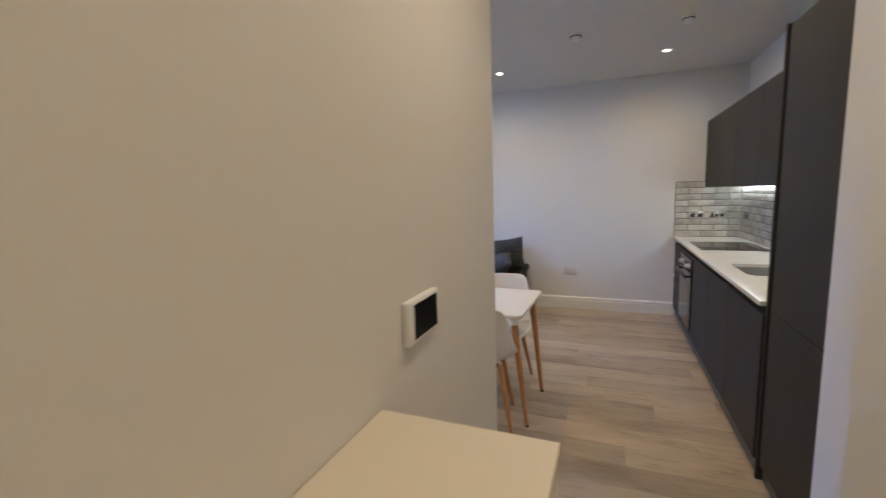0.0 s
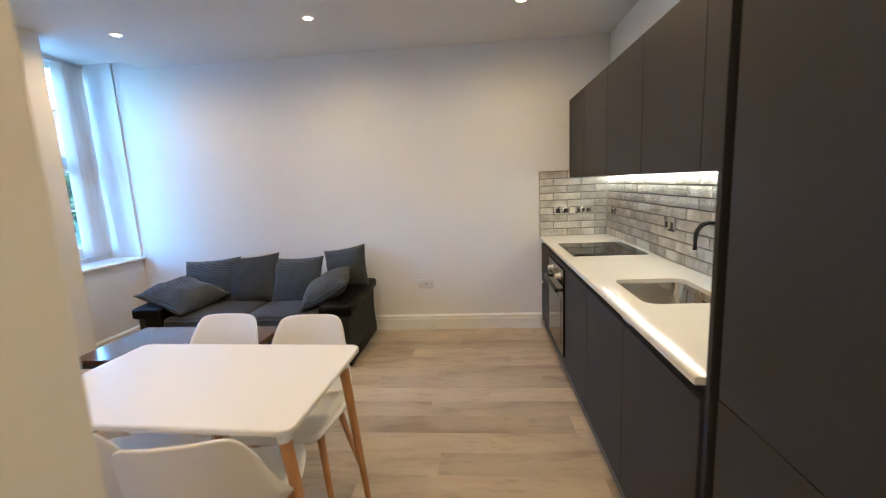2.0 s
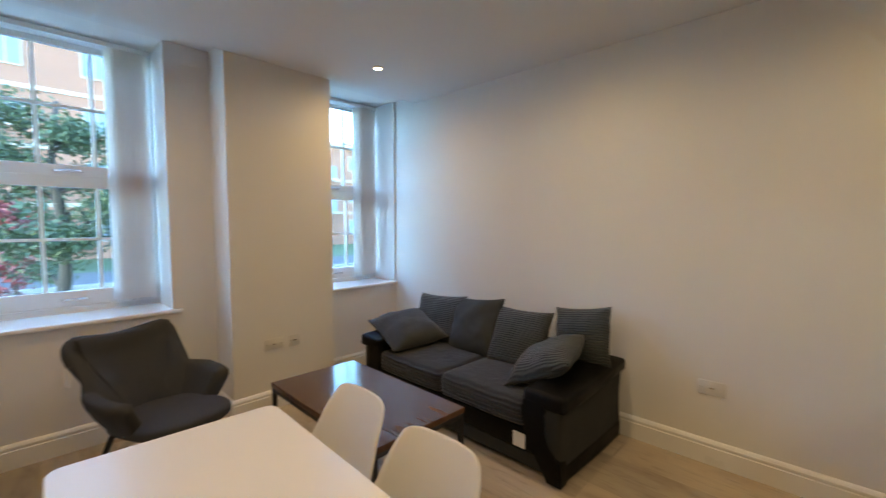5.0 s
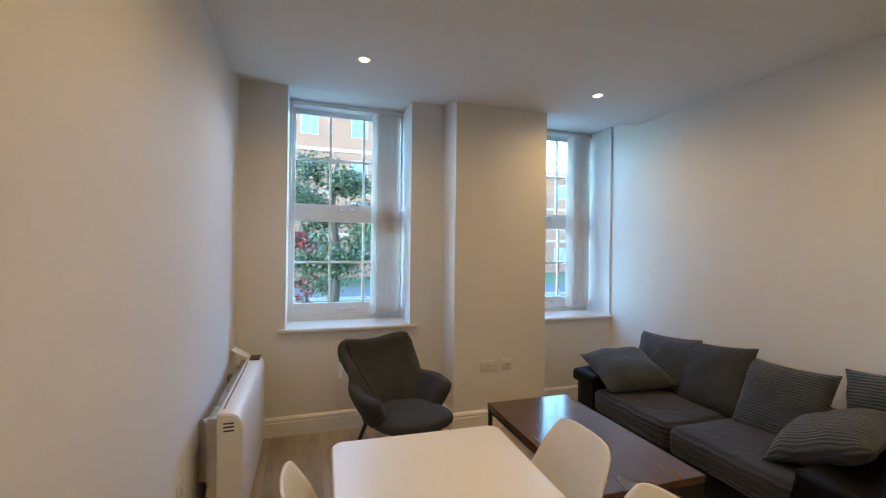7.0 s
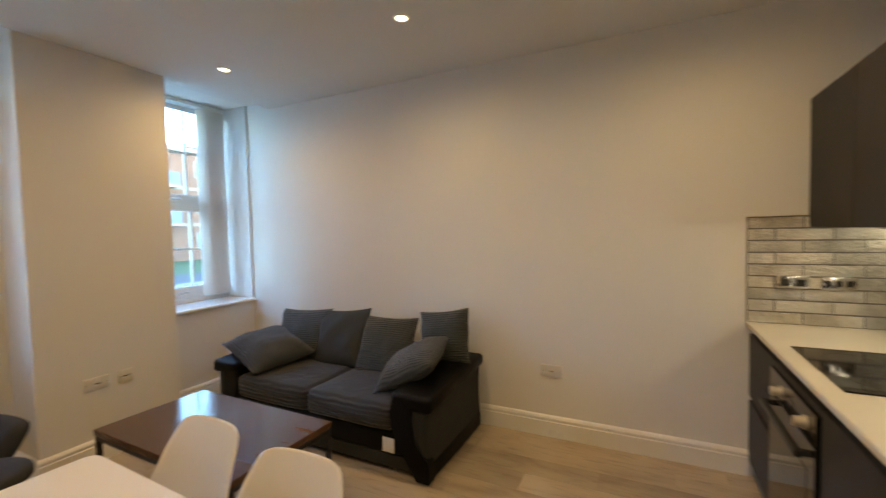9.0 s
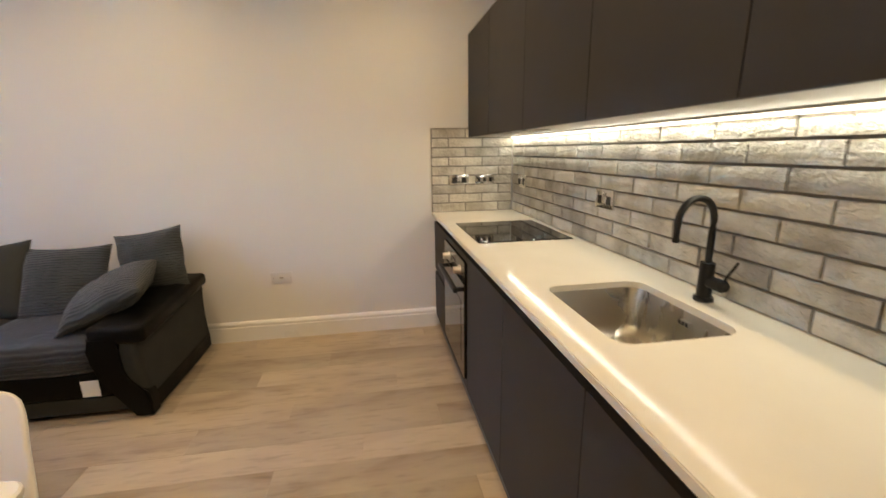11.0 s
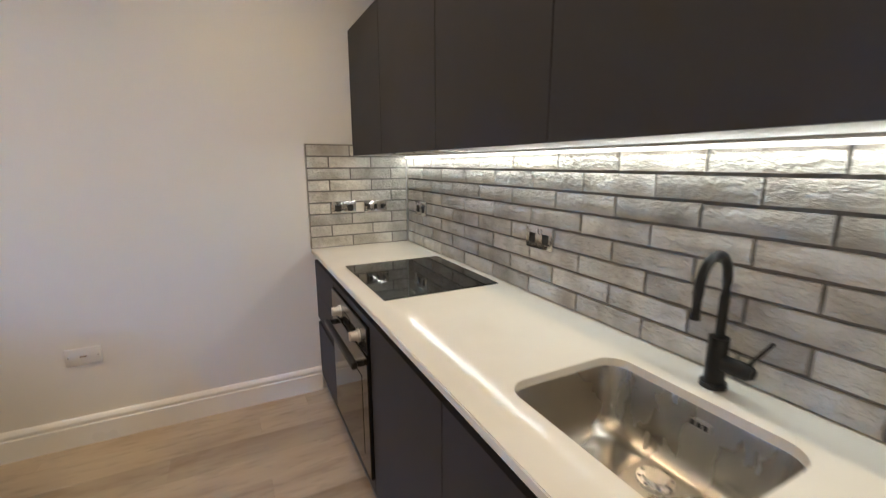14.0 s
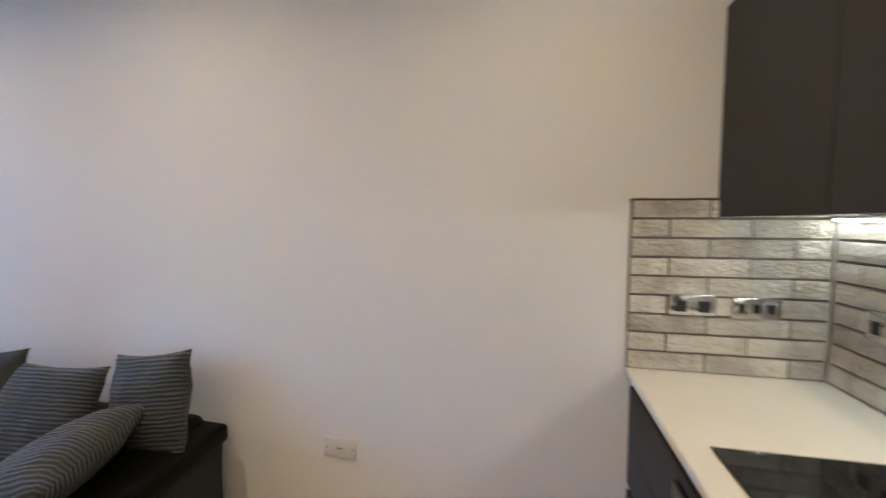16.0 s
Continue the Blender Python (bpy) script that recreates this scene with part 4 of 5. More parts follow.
def armchair():
    a_ = thing("armchair", (-2.487, 1.942, 0), "slate grey fabric tub armchair on black legs", "armchair", turn=22.6)

    def shell(u, v):
        # u round the back from one arm's front to the other's, v up from the seat
        s = 2 * u - 1
        ang = s * radians(121)
        rad_x, rad_y = 0.300, 0.286
        wing = max(0.0, min(1.0, (0.515 - abs(s)) / 0.085))
        wing = wing * wing * (3 - 2 * wing)
        arm = 0.578 - 0.025 * max(0, abs(s) - 0.7) / 0.3
        dip = 0.018 * math.cos(s * math.pi / 0.46) * (abs(s) < 0.46)
        dip += 0.045 * max(0.0, abs(s) / 0.5 - 0.72) ** 2 / 0.0784
        top = arm * (1 - wing) + (0.828 - dip) * wing
        z = 0.315 + (top - 0.315) * v
        flare = 1 + 0.16 * v * (0.7 + 0.3 * wing) - 0.38 * (1 - v) ** 1.5
        x = -math.cos(ang) * rad_x * flare + 0.02
        y = math.sin(ang) * rad_y * flare * (1 - 0.17 * wing)
        # the back stands out flat and wide above the arms
        q = max(0.0, min(1.0, (z - 0.44) / 0.34)) * wing
        q = q * q * (3 - 2 * q)
        p = s / 0.5
        x += (-0.365 + 0.085 * p * p - x) * q
        y += (0.312 * p - y) * q
        return Vector((x, y, z))

    def padded(w, u):
        # a rounded section carried round the shell; w runs round the padding
        s = 2 * u - 1
        e = math.sqrt(max(0.0, 1 - (max(0.0, abs(s) - 0.94) / 0.06) ** 2))
        q = 2 * math.pi * w
        c, d = math.cos(q), math.sin(q)
        half = (0.046 + 0.010 * max(0.0, abs(s) - 0.5)) * (0.12 + 0.88 * e)
        vv = 0.5 + 0.5 * math.copysign(abs(d) ** 0.42, d) * (0.62 + 0.38 * e)
        p, a, z = shell(u, vv), shell(max(0.0, u - 0.01), vv), shell(min(1.0, u + 0.01), vv)
        n = Vector(((z - a).y, -(z - a).x, 0)).normalized()
        return p + n * half * math.copysign(abs(c) ** 0.7, c)
    b = bmesh.new()
    surface(b, padded, 36, 120, True)
    for rim in ([v for v in b.verts if v.is_boundary and v.co.y < 0], [v for v in b.verts if v.is_boundary and v.co.y > 0]):
        bmesh.ops.contextual_create(b, geom=rim)
    part("shell", b, M_WOOL, a_, smooth=True)
    b = bmesh.new()

    def seat(u, v):
        a = 2 * math.pi * u
        zz = 0.305 + 0.125 * v
        rr = (1 - abs(2 * v - 1) ** 3.5) ** 0.5 if v not in (0, 1) else 0.0
        c, q = math.cos(a), math.sin(a)
        return Vector((0.085 + 0.322 * rr * math.copysign(abs(c) ** 0.75, c), 0.252 * rr * math.copysign(abs(q) ** 0.75, q), zz + 0.03 * c * rr))
    surface(b, seat, 40, 16, True)
    part("seat_cushion", b, M_WOOL, a_, smooth=True)
    for sx in (-1, 1):
        for sy in (-1, 1):
            part("leg", taper_leg((0.03 + sx * 0.16, sy * 0.17, 0.32), (0.03 + sx * 0.25, sy * 0.26, 0.0), 0.016, 0.010), M_MATBLK, a_, "tapered black metal leg", angle=40)
    b = bmesh.new()
    cyl(b, (0.03, 0, 0.290), (0.03, 0, 0.318), 0.18, seg=28)
    part("seat_base", b, M_MATBLK, a_, angle=40)
    part("paper_label", boxed((-0.275, -0.318, 0.600), (-0.220, -0.314, 0.690), 0.0005), M_TAG, a_, "white paper swing label")
    cd = bmesh.new()
    tube(cd, [(-0.250, -0.290, 0.710), (-0.250, -0.314, 0.70), (-0.250, -0.316, 0.685)], 0.0015, 6)
    part("label_cord", cd, M_TAG, a_)
    return a_


armchair()

# ---- heater ----
ht = thing("storage_heater", (-2.47, SOUTH_Y - 0.03, 0), "white slimline electric storage heater against the wall", "heater")
M_HEAT = material("heater_enamel", (0.80, 0.79, 0.76), 0.38, vary=0.02, scale=3, grain=300, bump=0.05)
prof = [(0.14, 0.06), (0.245, 0.06), (0.252, 0.09), (0.252, 0.60), (0.246, 0.640), (0.230, 0.668), (0.205, 0.682), (0.15, 0.688), (0.14, 0.684)]
b = bmesh.new()
aa = [b.verts.new((-0.575, y, z)) for y, z in prof]
bb = [b.verts.new((0.575, y, z)) for y, z in prof]
b.faces.new(aa)
b.faces.new(bb[::-1])
for i in range(len(prof)):
    b.faces.new((aa[i], aa[(i + 1) % len(prof)], bb[(i + 1) % len(prof)], bb[i]))
bmesh.ops.bevel(b, geom=[e for e in b.edges if abs(e.verts[0].co.x - e.verts[1].co.x) < 1e-6], offset=0.006, segments=2, affect='EDGES')
part("casing", b, M_HEAT, ht, angle=35)
part("back_box", boxed((-0.55, 0.095, 0.08), (0.55, 0.1398, 0.66)), M_STEEL, ht, "grey steel back box")
for z in (0.600, 0.618, 0.636):
    part("vent_slot", boxed((0.5735, 0.168, z), (0.5765, 0.215, z + 0.007)), M_SLOT, ht)
part("control_panel", boxed((-0.55, 0.16, 0.684), (-0.42, 0.228, 0.691), 0.002), M_SCREEN, ht, "dark control panel")
fb = bmesh.new()
box(fb, (-0.572, 0.0, -0.005), (-0.455, 0.125, 0.005), 0.002)
bmesh.ops.transform(fb, matrix=Matrix.Translation((0, 0.148, 0.690)) @ Matrix.Rotation(radians(148), 4, 'X'), verts=fb.verts)
part("side_flap", fb, M_HEAT, ht, "raised white flap")
for x in (-0.4, 0.4):
    part("wall_bracket", boxed((x - 0.02, 0.03, 0.30), (x + 0.02, 0.095, 0.60)), M_STEEL, ht, "grey steel wall bracket")
    part("foot", boxed((x - 0.03, 0.10, 0.0), (x + 0.03, 0.235, 0.06), 0.003), M_HEAT, ht)
b = bmesh.new()
for i in range(22):
    box(b, (-0.36 + i * 0.040, 0.155, 0.684), (-0.36 + i * 0.040 + 0.028, 0.162, 0.6885))
part("top_grille", b, M_SLOT, ht, "dark slotted top grille")

# ---- hallway cabinet ----
M_CREAM = material("cream_laminate", (0.80, 0.74, 0.62), 0.4, vary=0.02, bump=0.04)
hc = thing("hallway_cabinet", (HALL_X + 0.002, -0.212, 0), "cream topped narrow cabinet along the hallway wall", "cabinet")
part("top", boxed((0, -0.80, 0.965), (0.395, 0.0, 0.99), 0.003), M_CREAM, hc)
part("body", boxed((0.02, -0.78, 0.05), (0.375, -0.02, 0.965), 0.002), M_CREAM, hc)
part("plinth", boxed((0.03, -0.76, 0.0), (0.35, -0.04, 0.05)), M_SLOT, hc)
part("door", boxed((0.3755, -0.775, 0.07), (0.392, -0.402, 0.955), 0.002), M_CREAM, hc)
part("door", boxed((0.3755, -0.398, 0.07), (0.392, -0.025, 0.955), 0.002), M_CREAM, hc)

# ---- outside ----
GROUND_Z = -0.55
M_GRASS = material("lawn", (0.040, 0.066, 0.020), 0.9, vary=0.35, scale=0.8, grain=14, bump=0.5)
M_ROAD = material("asphalt", (0.05, 0.05, 0.052), 0.85, vary=0.2, scale=0.6, grain=40, bump=0.3)
M_PAVE = material("pavement_slab", (0.18, 0.176, 0.165), 0.8, vary=0.12, scale=0.7, grain=20, bump=0.2)
M_BRICKWALL = material("orange_brick", (0.20, 0.10, 0.068), 0.85, vary=0.2, scale=0.5, grain=8, bump=0.3, stretch=(1, 1, 3))
M_STONE = material("pale_render", (0.32, 0.28, 0.24), 0.8, vary=0.08, scale=0.4, bump=0.1)
M_FARGLASS = material("far_window", (0.10, 0.14, 0.19), 0.32, vary=0.35, scale=0.4, bump=0)
M_BARK = material("bark", (0.035, 0.027, 0.020), 0.9, vary=0.3, scale=6, grain=30, bump=0.8)
M_LEAF = material("leaf", (0.036, 0.058, 0.023), 0.6, vary=0.30, scale=1.5, grain=10, bump=0.1)
M_RED = material("red_leaf", (0.15, 0.022, 0.022), 0.6, vary=0.3, bump=0.1)

structure("ground", boxed((-400, -400, GROUND_Z - 0.3), (OUT_X - 0.02, 400, GROUND_Z)), M_GRASS, "mown lawn running to the horizon", "ground")
structure("pavement", boxed((-6.4, -80, GROUND_Z - 0.1), (OUT_X - 0.03, 80, GROUND_Z + 0.06)), M_PAVE, "pale paving along the building", "pavement")
structure("road", boxed((-21.5, -80, GROUND_Z - 0.1), (-16.5, 80, GROUND_Z + 0.03)), M_ROAD, "grey asphalt road across the lawn", "road")
structure("kerb", boxed((-16.5, -80, GROUND_Z - 0.1), (-16.3, 80, GROUND_Z + 0.13), 0.02), M_PAVE, "pale stone kerb beside the road", "kerb")
structure("path", boxed((-10.5, -80, GROUND_Z - 0.1), (-8.9, 80, GROUND_Z + 0.03)), M_PAVE, "pale paved path across the lawn", "pavement")


def block(x, y0, y1, depth, storeys, label, bay=3.2, balconies=False):
    """A block of flats whose front faces the room."""
    h_ = thing("apartment_building", (x, y0, GROUND_Z), label, "building")
    w, ht_ = y1 - y0, storeys * 3.0
    part("wall", boxed((-depth, 0, 0), (0, w, ht_)), M_BRICKWALL, h_)
    part("roof", boxed((-depth - 0.2, -0.2, ht_), (0.25, w + 0.2, ht_ + 0.35)), M_STONE, h_)
    n = int(w // bay)
    for f in range(storeys):
        if f:
            part("band", boxed((0.0, 0, f * 3.0 - 0.12), (0.06, w, f * 3.0 + 0.10)), M_STONE, h_)
        for k in range(n):
            yc = (k + 0.5) * w / n
            fr = part("window", boxed((-0.02, yc - 0.6, f * 3.0 + 0.95), (0.05, yc + 0.6, f * 3.0 + 2.35)), M_STONE, h_, "pale framed window")
            for q in (-1, 1):
                part("pane", boxed((0.04, yc + q * 0.285 - 0.25, f * 3.0 + 1.03), (0.062, yc + q * 0.285 + 0.25, f * 3.0 + 2.27)), M_FARGLASS, fr)
            if balconies and k % 2 and f:
                bl = part("balcony", boxed((0.05, yc - 1.2, f * 3.0 - 0.1), (1.2, yc + 1.2, f * 3.0 + 0.08)), M_STONE, h_)
                part("balustrade", boxed((1.14, yc - 1.2, f * 3.0 + 0.08), (1.19, yc + 1.2, f * 3.0 + 1.1)), M_FARGLASS, bl)
    return h_


block(-30, -14.0, 6.6, 10, 4, "four storey orange brick block of flats beyond the road")
block(-34, 7.6, 30.0, 10, 3, "three storey orange brick block of flats with balconies", balconies=True)
block(-46, 30.0, 62.0, 10, 4, "four storey orange brick block of flats further off")


def tree(x, y, height, spread, seed, trunk_r=0.14, leaves=2600, leaf=0.13, red=False, clump=0.16):
    rnd = random.Random(seed)
    t_ = thing("tree", (x, y, GROUND_Z), "red-leaved shrub on the lawn" if red else "green leafy tree standing on the lawn", "tree")
    b = bmesh.new()
    pts = [Vector((0.08 * math.sin(k * 0.9 + seed), 0.07 * math.cos(k * 1.1 + seed), height * 0.9 * k / 8)) for k in range(9)]
    tube(b, pts, [trunk_r * (1 - 0.09 * k) for k in range(9)], 10)
    part("trunk", b, M_BARK, t_, smooth=True)
    tips = []
    for k in range(22):
        f = rnd.uniform(0.12, 0.92)
        i = min(7, int(f * 8))
        p0 = pts[i].lerp(pts[i + 1], f * 8 - i)
        a = k * 2.4 + rnd.uniform(-0.4, 0.4)
        ln = spread * (1.15 - 0.75 * f) * rnd.uniform(0.7, 1.1)
        p1 = p0 + Vector((math.cos(a) * ln * 0.5, math.sin(a) * ln * 0.5, ln * 0.22))
        p2 = p0 + Vector((math.cos(a) * ln, math.sin(a) * ln, ln * rnd.uniform(0.2, 0.6)))
        r0 = trunk_r * (0.42 - 0.25 * f)
        b = bmesh.new()
        tube(b, [p0, p1, p2], [r0, r0 * 0.6, r0 * 0.2], 6)
        part("limb", b, M_BARK, t_, smooth=True)
        tips += [p1, p1.lerp(p2, 0.5), p2, p2]
    vs, fs = [], []
    for k in range(leaves):
        c = rnd.choice(tips) + Vector((rnd.gauss(0, 1), rnd.gauss(0, 1), rnd.gauss(0, 0.8))) * spread * clump
        rot = Euler((rnd.uniform(-1.2, 1.2), rnd.uniform(-1.2, 1.2), rnd.uniform(0, 6.3))).to_matrix()
        s = leaf * rnd.uniform(0.6, 1.2)
        i = len(vs)
        vs += [c + rot @ Vector(q) * s for q in ((0, -0.6, 0), (0.32, 0, 0.06), (0, 0.6, 0), (-0.32, 0, 0.06))]
        fs.append((i, i + 1, i + 2, i + 3))
    me = bpy.data.meshes.new("crown")
    me.from_pydata(vs, [], fs)
    me.materials.append(M_RED if red else M_LEAF)
    cr = new("crown", me)
    cr.parent = t_
    cr["kind"] = "stuff"
    return t_


tree(-9.6, 1.96, 4.6, 1.45, 3, 0.13, leaves=11500, leaf=0.085, clump=0.115)
tree(-24.0, 0.6, 5.5, 2.6, 8, leaves=2600, leaf=0.30)
tree(-13.0, 1.30, 3.0, 0.6, 5, 0.05, 900, 0.12, red=True)
tree(-25.0, 24.0, 4.5, 2.2, 9, leaves=1500, leaf=0.30)

fence = thing("railing", (-6.9, -6.0, GROUND_Z), "black iron railing along the lawn", "railing")
part("top_rail", boxed((-0.015, 0, 1.02), (0.015, 16.0, 1.06)), M_MATBLK, fence)
part("bottom_rail", boxed((-0.015, 0, 0.15), (0.015, 16.0, 0.18)), M_MATBLK, fence)
me = bpy.data.meshes.new("bar")
b = bmesh.new()
box(b, (-0.008, -0.008, 0.0), (0.008, 0.008, 1.12))
b.to_mesh(me)
b.free()
me.materials.append(M_MATBLK)
for k in range(129):
    o = new("bar", me)
    o.parent = fence
    o.location = (0, k * 0.125, 0.0)

# ---- brick tiles on the kitchen walls ----
M_TILE = bpy.data.materials.new("pale_brick_tile")
t_, n_, l_, b_ = nodes_of(M_TILE)
tc = n_.new("ShaderNodeTexCoord")
oi = n_.new("ShaderNodeObjectInfo")
of = n_.new("ShaderNodeVectorMath")
of.operation = 'MULTIPLY_ADD'
l_.new(oi.outputs["Random"], of.inputs[0])
of.inputs[1].default_value = (9.1, 17.3, 5.7)
l_.new(tc.outputs["Object"], of.inputs[2])
ns = n_.new("ShaderNodeTexNoise")
ns.inputs["Scale"].default_value, ns.inputs["Detail"].default_value, ns.inputs["Roughness"].default_value = 50, 5, 0.60
ns.inputs["Distortion"].default_value = 0.3
nb = n_.new("ShaderNodeTexNoise")
nb.inputs["Scale"].default_value, nb.inputs["Detail"].default_value = 7, 3
vo = n_.new("ShaderNodeTexNoise")
vo.inputs["Scale"].default_value, vo.inputs["Detail"].default_value = 75, 4
fs_ = n_.new("ShaderNodeMapping")
fs_.inputs["Scale"].default_value = (0.85, 1.0, 1.2)
l_.new(of.outputs[0], fs_.inputs[0])
for q in (nb, vo):
    l_.new(of.outputs[0], q.inputs["Vector"])
l_.new(fs_.outputs[0], ns.inputs["Vector"])
cr = n_.new("ShaderNodeValToRGB")
cr.color_ramp.elements[0].color, cr.color_ramp.elements[0].position = (0.44, 0.400, 0.335, 1), 0.28
cr.color_ramp.elements[1].color, cr.color_ramp.elements[1].position = (0.77, 0.735, 0.660, 1), 0.58
l_.new(nb.outputs[0], cr.inputs[0])
rr = n_.new("ShaderNodeMapRange")
rr.inputs[3].default_value, rr.inputs[4].default_value = 0.74, 1.10
l_.new(oi.outputs["Random"], rr.inputs[0])
sc = n_.new("ShaderNodeVectorMath")
sc.operation = 'SCALE'
l_.new(cr.outputs[0], sc.inputs[0])
l_.new(rr.outputs[0], sc.inputs["Scale"])
l_.new(sc.outputs[0], b_.inputs["Base Color"])
b_.inputs["Roughness"].default_value = 0.48
hm = n_.new("ShaderNodeMath")
hm.operation = 'MULTIPLY_ADD'
l_.new(vo.outputs[0], hm.inputs[0])
hm.inputs[1].default_value = 0.3
l_.new(ns.outputs[0], hm.inputs[2])
bp = n_.new("ShaderNodeBump")
bp.inputs["Strength"].default_value, bp.inputs["Distance"].default_value = 1.0, 0.016
l_.new(hm.outputs[0], bp.inputs["Height"])
l_.new(bp.outputs[0], b_.inputs["Normal"])

ROW, LEN, JOINT = 0.0672, 0.254, 0.009
brick_cache = {}


def brick_mesh(w, variant):
    """One hand-made brick slip of width w, its face in the xz plane looking along -y, with an uneven front."""
    key = (round(w, 3), variant)
    if key not in brick_cache:
        b = bmesh.new()
        nx, nz, h = 6, 2, ROW - JOINT
        g = []
        for i in range(nx + 1):
            for j in range(nz + 1):
                x, z = w * i / nx, h * j / nz
                rim = i in (0, nx) or j in (0, nz)
                k = Vector((x * 19 + variant * 4.7, z * 19, variant * 2.3))
                dx = noise.noise(k + Vector((5, 0, 0))) * 0.0016 if i in (0, nx) else 0
                dz = noise.noise(k + Vector((0, 9, 0))) * 0.0022 if j in (0, nz) else 0
                y = -(0.0085 if rim else 0.0120) - noise.noise(k) * (0.0008 if rim else 0.003)
                g.append(b.verts.new((x + dx, y, z + dz)))
        at = lambda i, j: g[i * (nz + 1) + j]
        for i in range(nx):
            for j in range(nz):
                b.faces.new((at(i, j), at(i + 1, j), at(i + 1, j + 1), at(i, j + 1)))
        edge = [at(i, 0) for i in range(nx + 1)] + [at(nx, j) for j in range(1, nz + 1)] + [at(i, nz) for i in range(nx - 1, -1, -1)] + [at(0, j) for j in range(nz - 1, 0, -1)]
        back = [b.verts.new((v.co.x, 0.002, v.co.z)) for v in edge]
        for k in range(len(edge)):
            b.faces.new((edge[k], back[k], back[(k + 1) % len(edge)], edge[(k + 1) % len(edge)]))
        finish(b, True)
        me = bpy.data.meshes.new("brick")
        b.to_mesh(me)
        b.free()
        me.materials.append(M_TILE)
        me.set_sharp_from_angle(angle=radians(50))
        brick_cache[key] = me
    return brick_cache[key]


def tile_panel(name, m, length, rows, first_even, first_odd, label, skip_above=None):
    """Courses of brick slips along +x of the pose m; first_*: where the first joint of even and odd courses lies."""
    p = tagged(new(name), label, "tiles", kind="structure")
    p.matrix_world = m
    part("grout_bed", boxed((0, -0.004, 0.0), (length, 0.0, rows * ROW)), M_GROUT, p, "grey grout")
    for r in range(rows):
        e = first_odd if r % 2 else first_even
        cuts = [0.0]
        while e < length - 0.012:
            if e > 0.012:
                cuts.append(e)
            e += LEN
        cuts.append(length)
        for k, (a, c) in enumerate(zip(cuts, cuts[1:])):
            w = c - a - JOINT
            if w < 0.008:
                continue
            o = new("brick", brick_mesh(w, (r * 7 + k * 3) % 6))
            o.parent = p
            o.location = (a + JOINT / 2, -0.004, r * ROW + JOINT / 2)
    return p


tile_panel("tiles_north", pose(0.921, FAR_Y - 0.002, TOP_Z), KIT_X - 0.017 - 0.921, 9, 0.252, 0.126, "pale handmade brick tiles with grey joints")
# the long wall: x of the panel runs along -y
Y1 = FAR_Y - 0.017
tile_panel("tiles_east", pose(KIT_X - 0.002, Y1, TOP_Z, 0, 0, -90), Y1 - 1.383, 9, (Y1 - 1.760) % LEN, (Y1 - 1.883) % LEN, "pale handmade brick tiles with grey joints")
edge_trim = tagged(part("tile_trim", boxed((0.9165, FAR_Y - 0.014, TOP_Z), (0.9205, FAR_Y - 0.0005, TOP_Z + 9 * ROW)), M_STEEL), "thin metal trim along the tiles' edge", "trim", kind="structure")
top_trim = tagged(part("tile_trim_top", boxed((0.9165, FAR_Y - 0.014, TOP_Z + 9 * ROW), (1.195, FAR_Y - 0.0005, TOP_Z + 9 * ROW + 0.003)), M_STEEL), "thin metal trim along the tiles' top", "trim", kind="structure")

# ---- floor planks ----
M_PLANK = bpy.data.materials.new("greige_plank")
t_, n_, l_, b_ = nodes_of(M_PLANK)
tc = n_.new("ShaderNodeTexCoord")
oi = n_.new("ShaderNodeObjectInfo")
of = n_.new("ShaderNodeVectorMath")
of.operation = 'MULTIPLY_ADD'
l_.new(oi.outputs["Random"], of.inputs[0])
of.inputs[1].default_value = (31.0, 17.0, 9.0)
l_.new(tc.outputs["Object"], of.inputs[2])
m1, m2 = n_.new("ShaderNodeMapping"), n_.new("ShaderNodeMapping")
m1.inputs["Scale"].default_value = (1.1, 3.4, 1)
m2.inputs["Scale"].default_value = (4, 60, 1)
na, nf, nk = n_.new("ShaderNodeTexNoise"), n_.new("ShaderNodeTexNoise"), n_.new("ShaderNodeTexNoise")
na.inputs["Scale"].default_value, na.inputs["Detail"].default_value, na.inputs["Distortion"].default_value = 1.5, 4, 0.5
nf.inputs["Scale"].default_value, nf.inputs["Detail"].default_value = 2.0, 5
nk.inputs["Scale"].default_value, nk.inputs["Detail"].default_value = 2.2, 3
for mp in (m1, m2):
    l_.new(of.outputs[0], mp.inputs[0])
l_.new(m1.outputs[0], na.inputs["Vector"])
l_.new(m2.outputs[0], nf.inputs["Vector"])
m3 = n_.new("ShaderNodeMapping")
m3.inputs["Scale"].default_value = (3.2, 15, 1)
l_.new(of.outputs[0], m3.inputs[0])
l_.new(m3.outputs[0], nk.inputs["Vector"])
mk = n_.new("ShaderNodeMapRange")
mk.inputs[1].default_value, mk.inputs[2].default_value, mk.inputs[3].default_value, mk.inputs[4].default_value = 0.55, 0.72, 1.0, 0.79
l_.new(nk.outputs[0], mk.inputs[0])
fl = n_.new("ShaderNodeMapRange")
fl.inputs[1].default_value, fl.inputs[2].default_value, fl.inputs[3].default_value, fl.inputs[4].default_value = 0.28, 0.38, 1.06, 1.0
l_.new(nk.outputs[0], fl.inputs[0])
sm = n_.new("ShaderNodeMath")
sm.operation = 'MULTIPLY_ADD'
l_.new(nf.outputs[0], sm.inputs[0])
sm.inputs[1].default_value = 0.14
l_.new(na.outputs[0], sm.inputs[2])
cr = n_.new("ShaderNodeValToRGB")
els = cr.color_ramp.elements
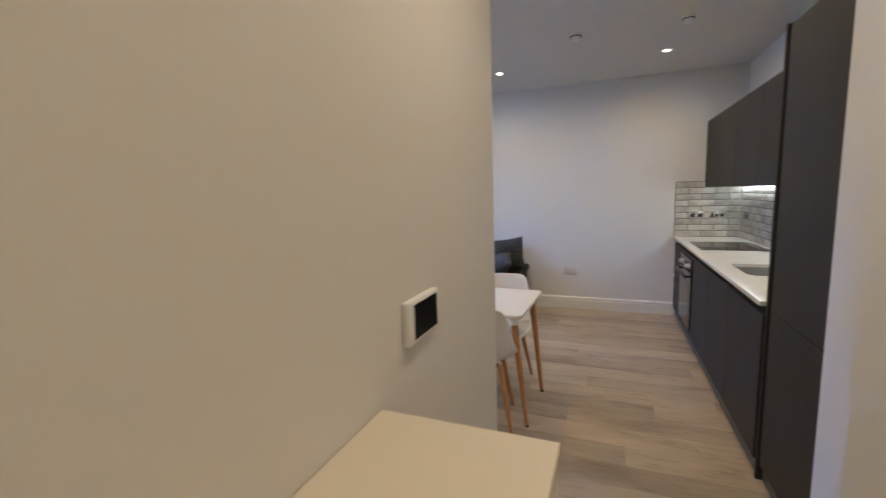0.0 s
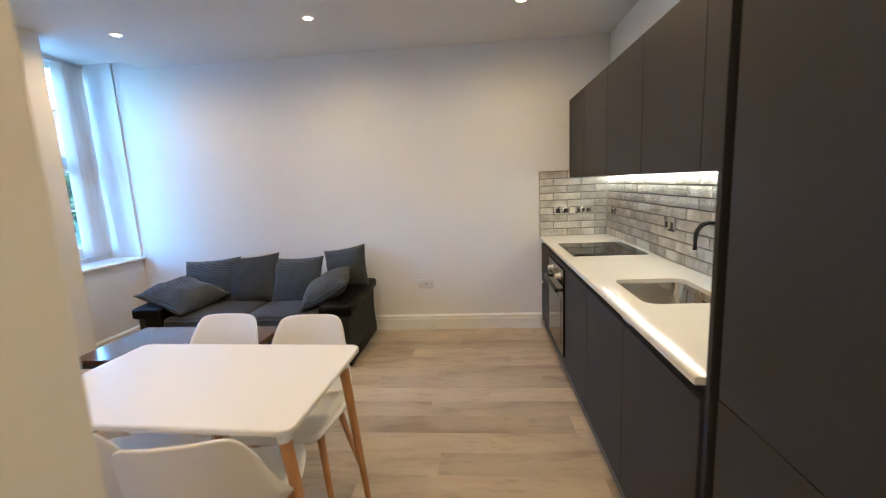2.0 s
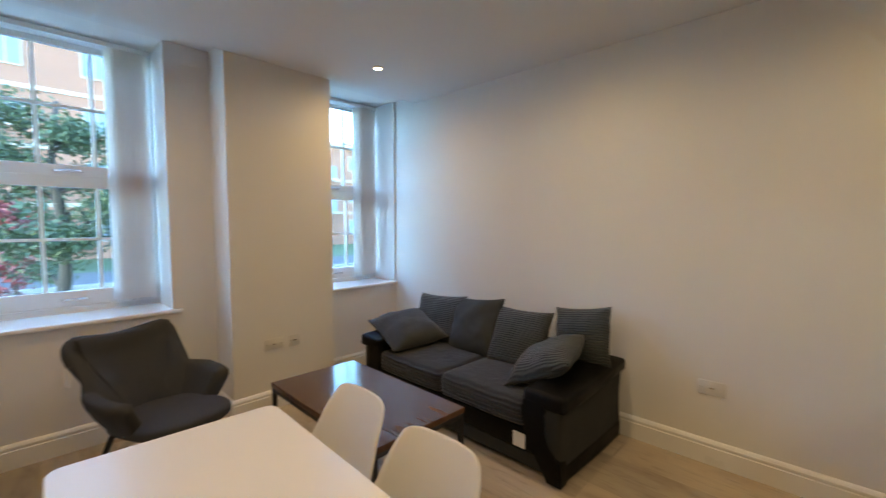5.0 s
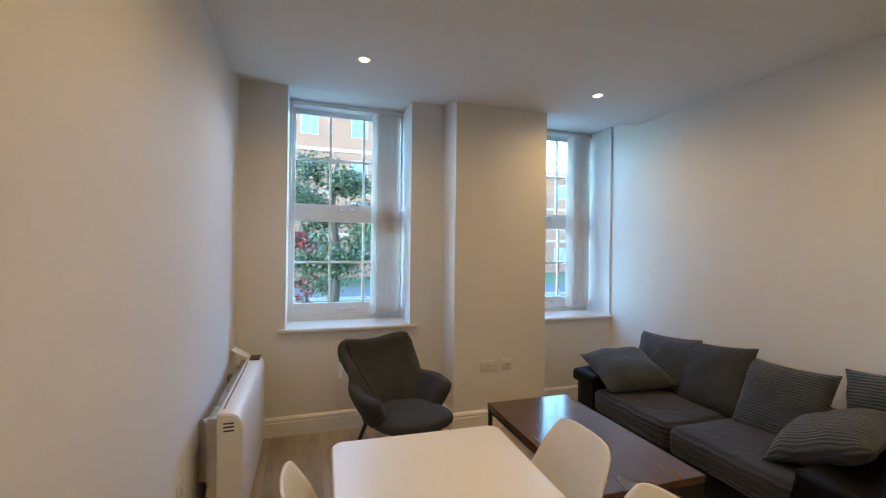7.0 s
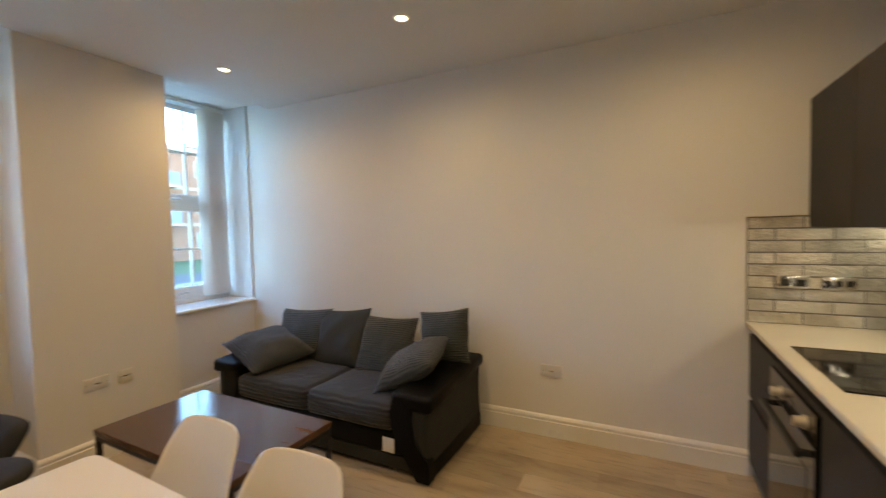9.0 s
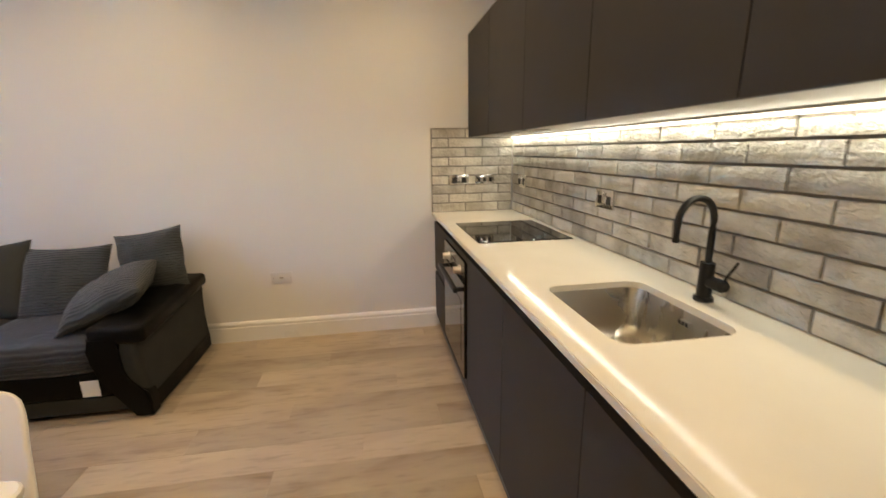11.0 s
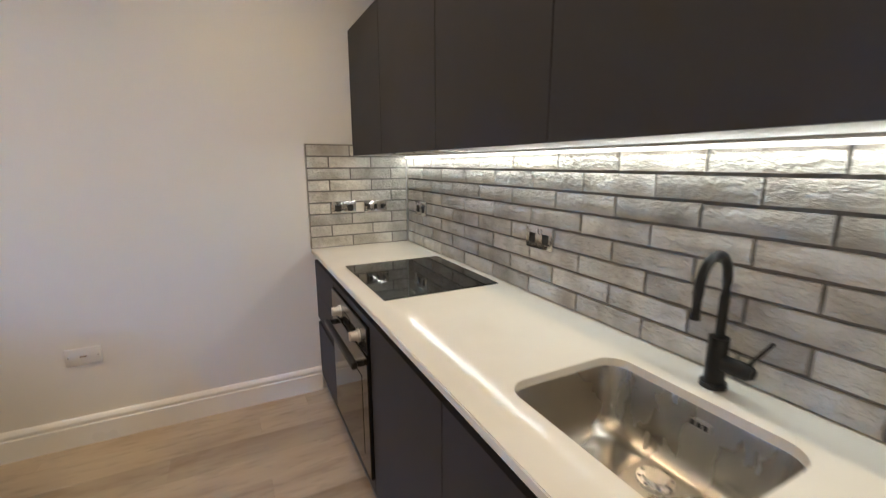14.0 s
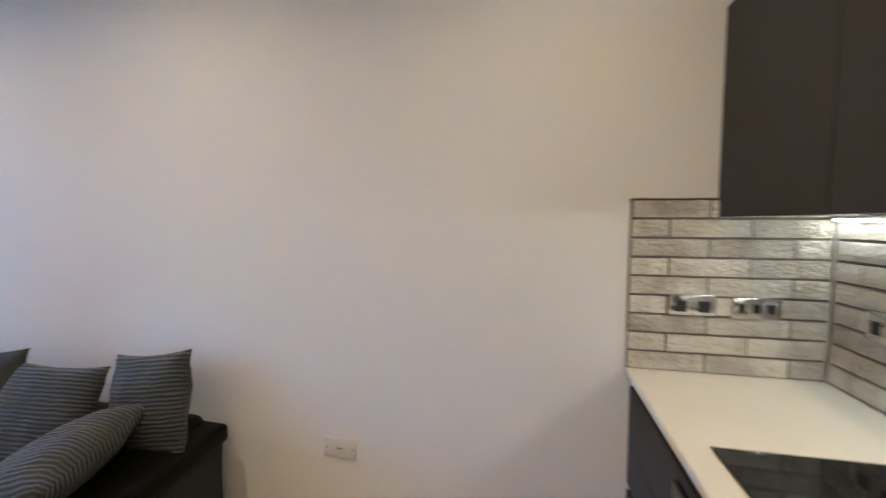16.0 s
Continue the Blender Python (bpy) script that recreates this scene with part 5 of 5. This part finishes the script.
els[0].position, els[0].color = 0.37, (0.325, 0.252, 0.178, 1)
els[1].position, els[1].color = 0.72, (0.510, 0.428, 0.322, 1)
e2 = els.new(0.52)
e2.color = (0.440, 0.358, 0.270, 1)
l_.new(sm.outputs[0], cr.inputs[0])
rr = n_.new("ShaderNodeMapRange")
rr.inputs[3].default_value, rr.inputs[4].default_value = 0.79, 1.13
l_.new(oi.outputs["Random"], rr.inputs[0])
sc = n_.new("ShaderNodeVectorMath")
sc.operation = 'SCALE'
l_.new(cr.outputs[0], sc.inputs[0])
mm, mf = n_.new("ShaderNodeMath"), n_.new("ShaderNodeMath")
mm.operation = mf.operation = 'MULTIPLY'
l_.new(rr.outputs[0], mm.inputs[0])
l_.new(mk.outputs[0], mm.inputs[1])
l_.new(mm.outputs[0], mf.inputs[0])
l_.new(fl.outputs[0], mf.inputs[1])
l_.new(mf.outputs[0], sc.inputs["Scale"])
l_.new(sc.outputs[0], b_.inputs["Base Color"])
ro = n_.new("ShaderNodeMapRange")
ro.inputs[3].default_value, ro.inputs[4].default_value = 0.36, 0.56
l_.new(na.outputs[0], ro.inputs[0])
l_.new(ro.outputs[0], b_.inputs["Roughness"])
bp = n_.new("ShaderNodeBump")
bp.inputs["Strength"].default_value, bp.inputs["Distance"].default_value = 0.25, 0.001
l_.new(sm.outputs[0], bp.inputs["Height"])
l_.new(bp.outputs[0], b_.inputs["Normal"])

PL, PW = 1.22, 0.18
plank_cache = {}


def plank_mesh(l, w):
    key = (round(l, 3), round(w, 3))
    if key not in plank_cache:
        b = bmesh.new()
        vs = []
        for z, i in ((-0.004, 0.0002), (-0.0006, 0.0002), (0.0, 0.0012)):
            vs.append([b.verts.new((x, y, z)) for x, y in ((i, i), (l - i, i), (l - i, w - i), (i, w - i))])
        for p, q in zip(vs, vs[1:]):
            for k in range(4):
                b.faces.new((p[k], p[(k + 1) % 4], q[(k + 1) % 4], q[k]))
        b.faces.new(vs[-1])
        finish(b, False)
        me = bpy.data.meshes.new("plank")
        b.to_mesh(me)
        b.free()
        me.materials.append(M_PLANK)
        plank_cache[key] = me
    return plank_cache[key]


rnd = random.Random(4)
areas = ((REC_X, KIT_X, 0.76, FAR_Y), (HALL_X, UNIT_X, -2.3, 0.76))
offs = {}
for x0, x1, y0, y1 in areas:
    r0 = int((y0 + 20 * PW) // PW) - 20
    for r in range(r0, int(y1 // PW) + 1):
        ya, yb = max(y0, r * PW), min(y1, (r + 1) * PW)
        if yb - ya < 0.004:
            continue
        off = offs.setdefault(r, (r * 0.41 + rnd.uniform(-0.12, 0.12)) % PL)
        x = x0 - ((x0 - off) % PL)
        while x < x1:
            xa, xb = max(x0, x), min(x1, x + PL)
            if xb - xa > 0.004:
                o = new("plank", plank_mesh(xb - xa, yb - ya))
                o.parent = floor
                o.location = (xa, ya, 0)
            x += PL
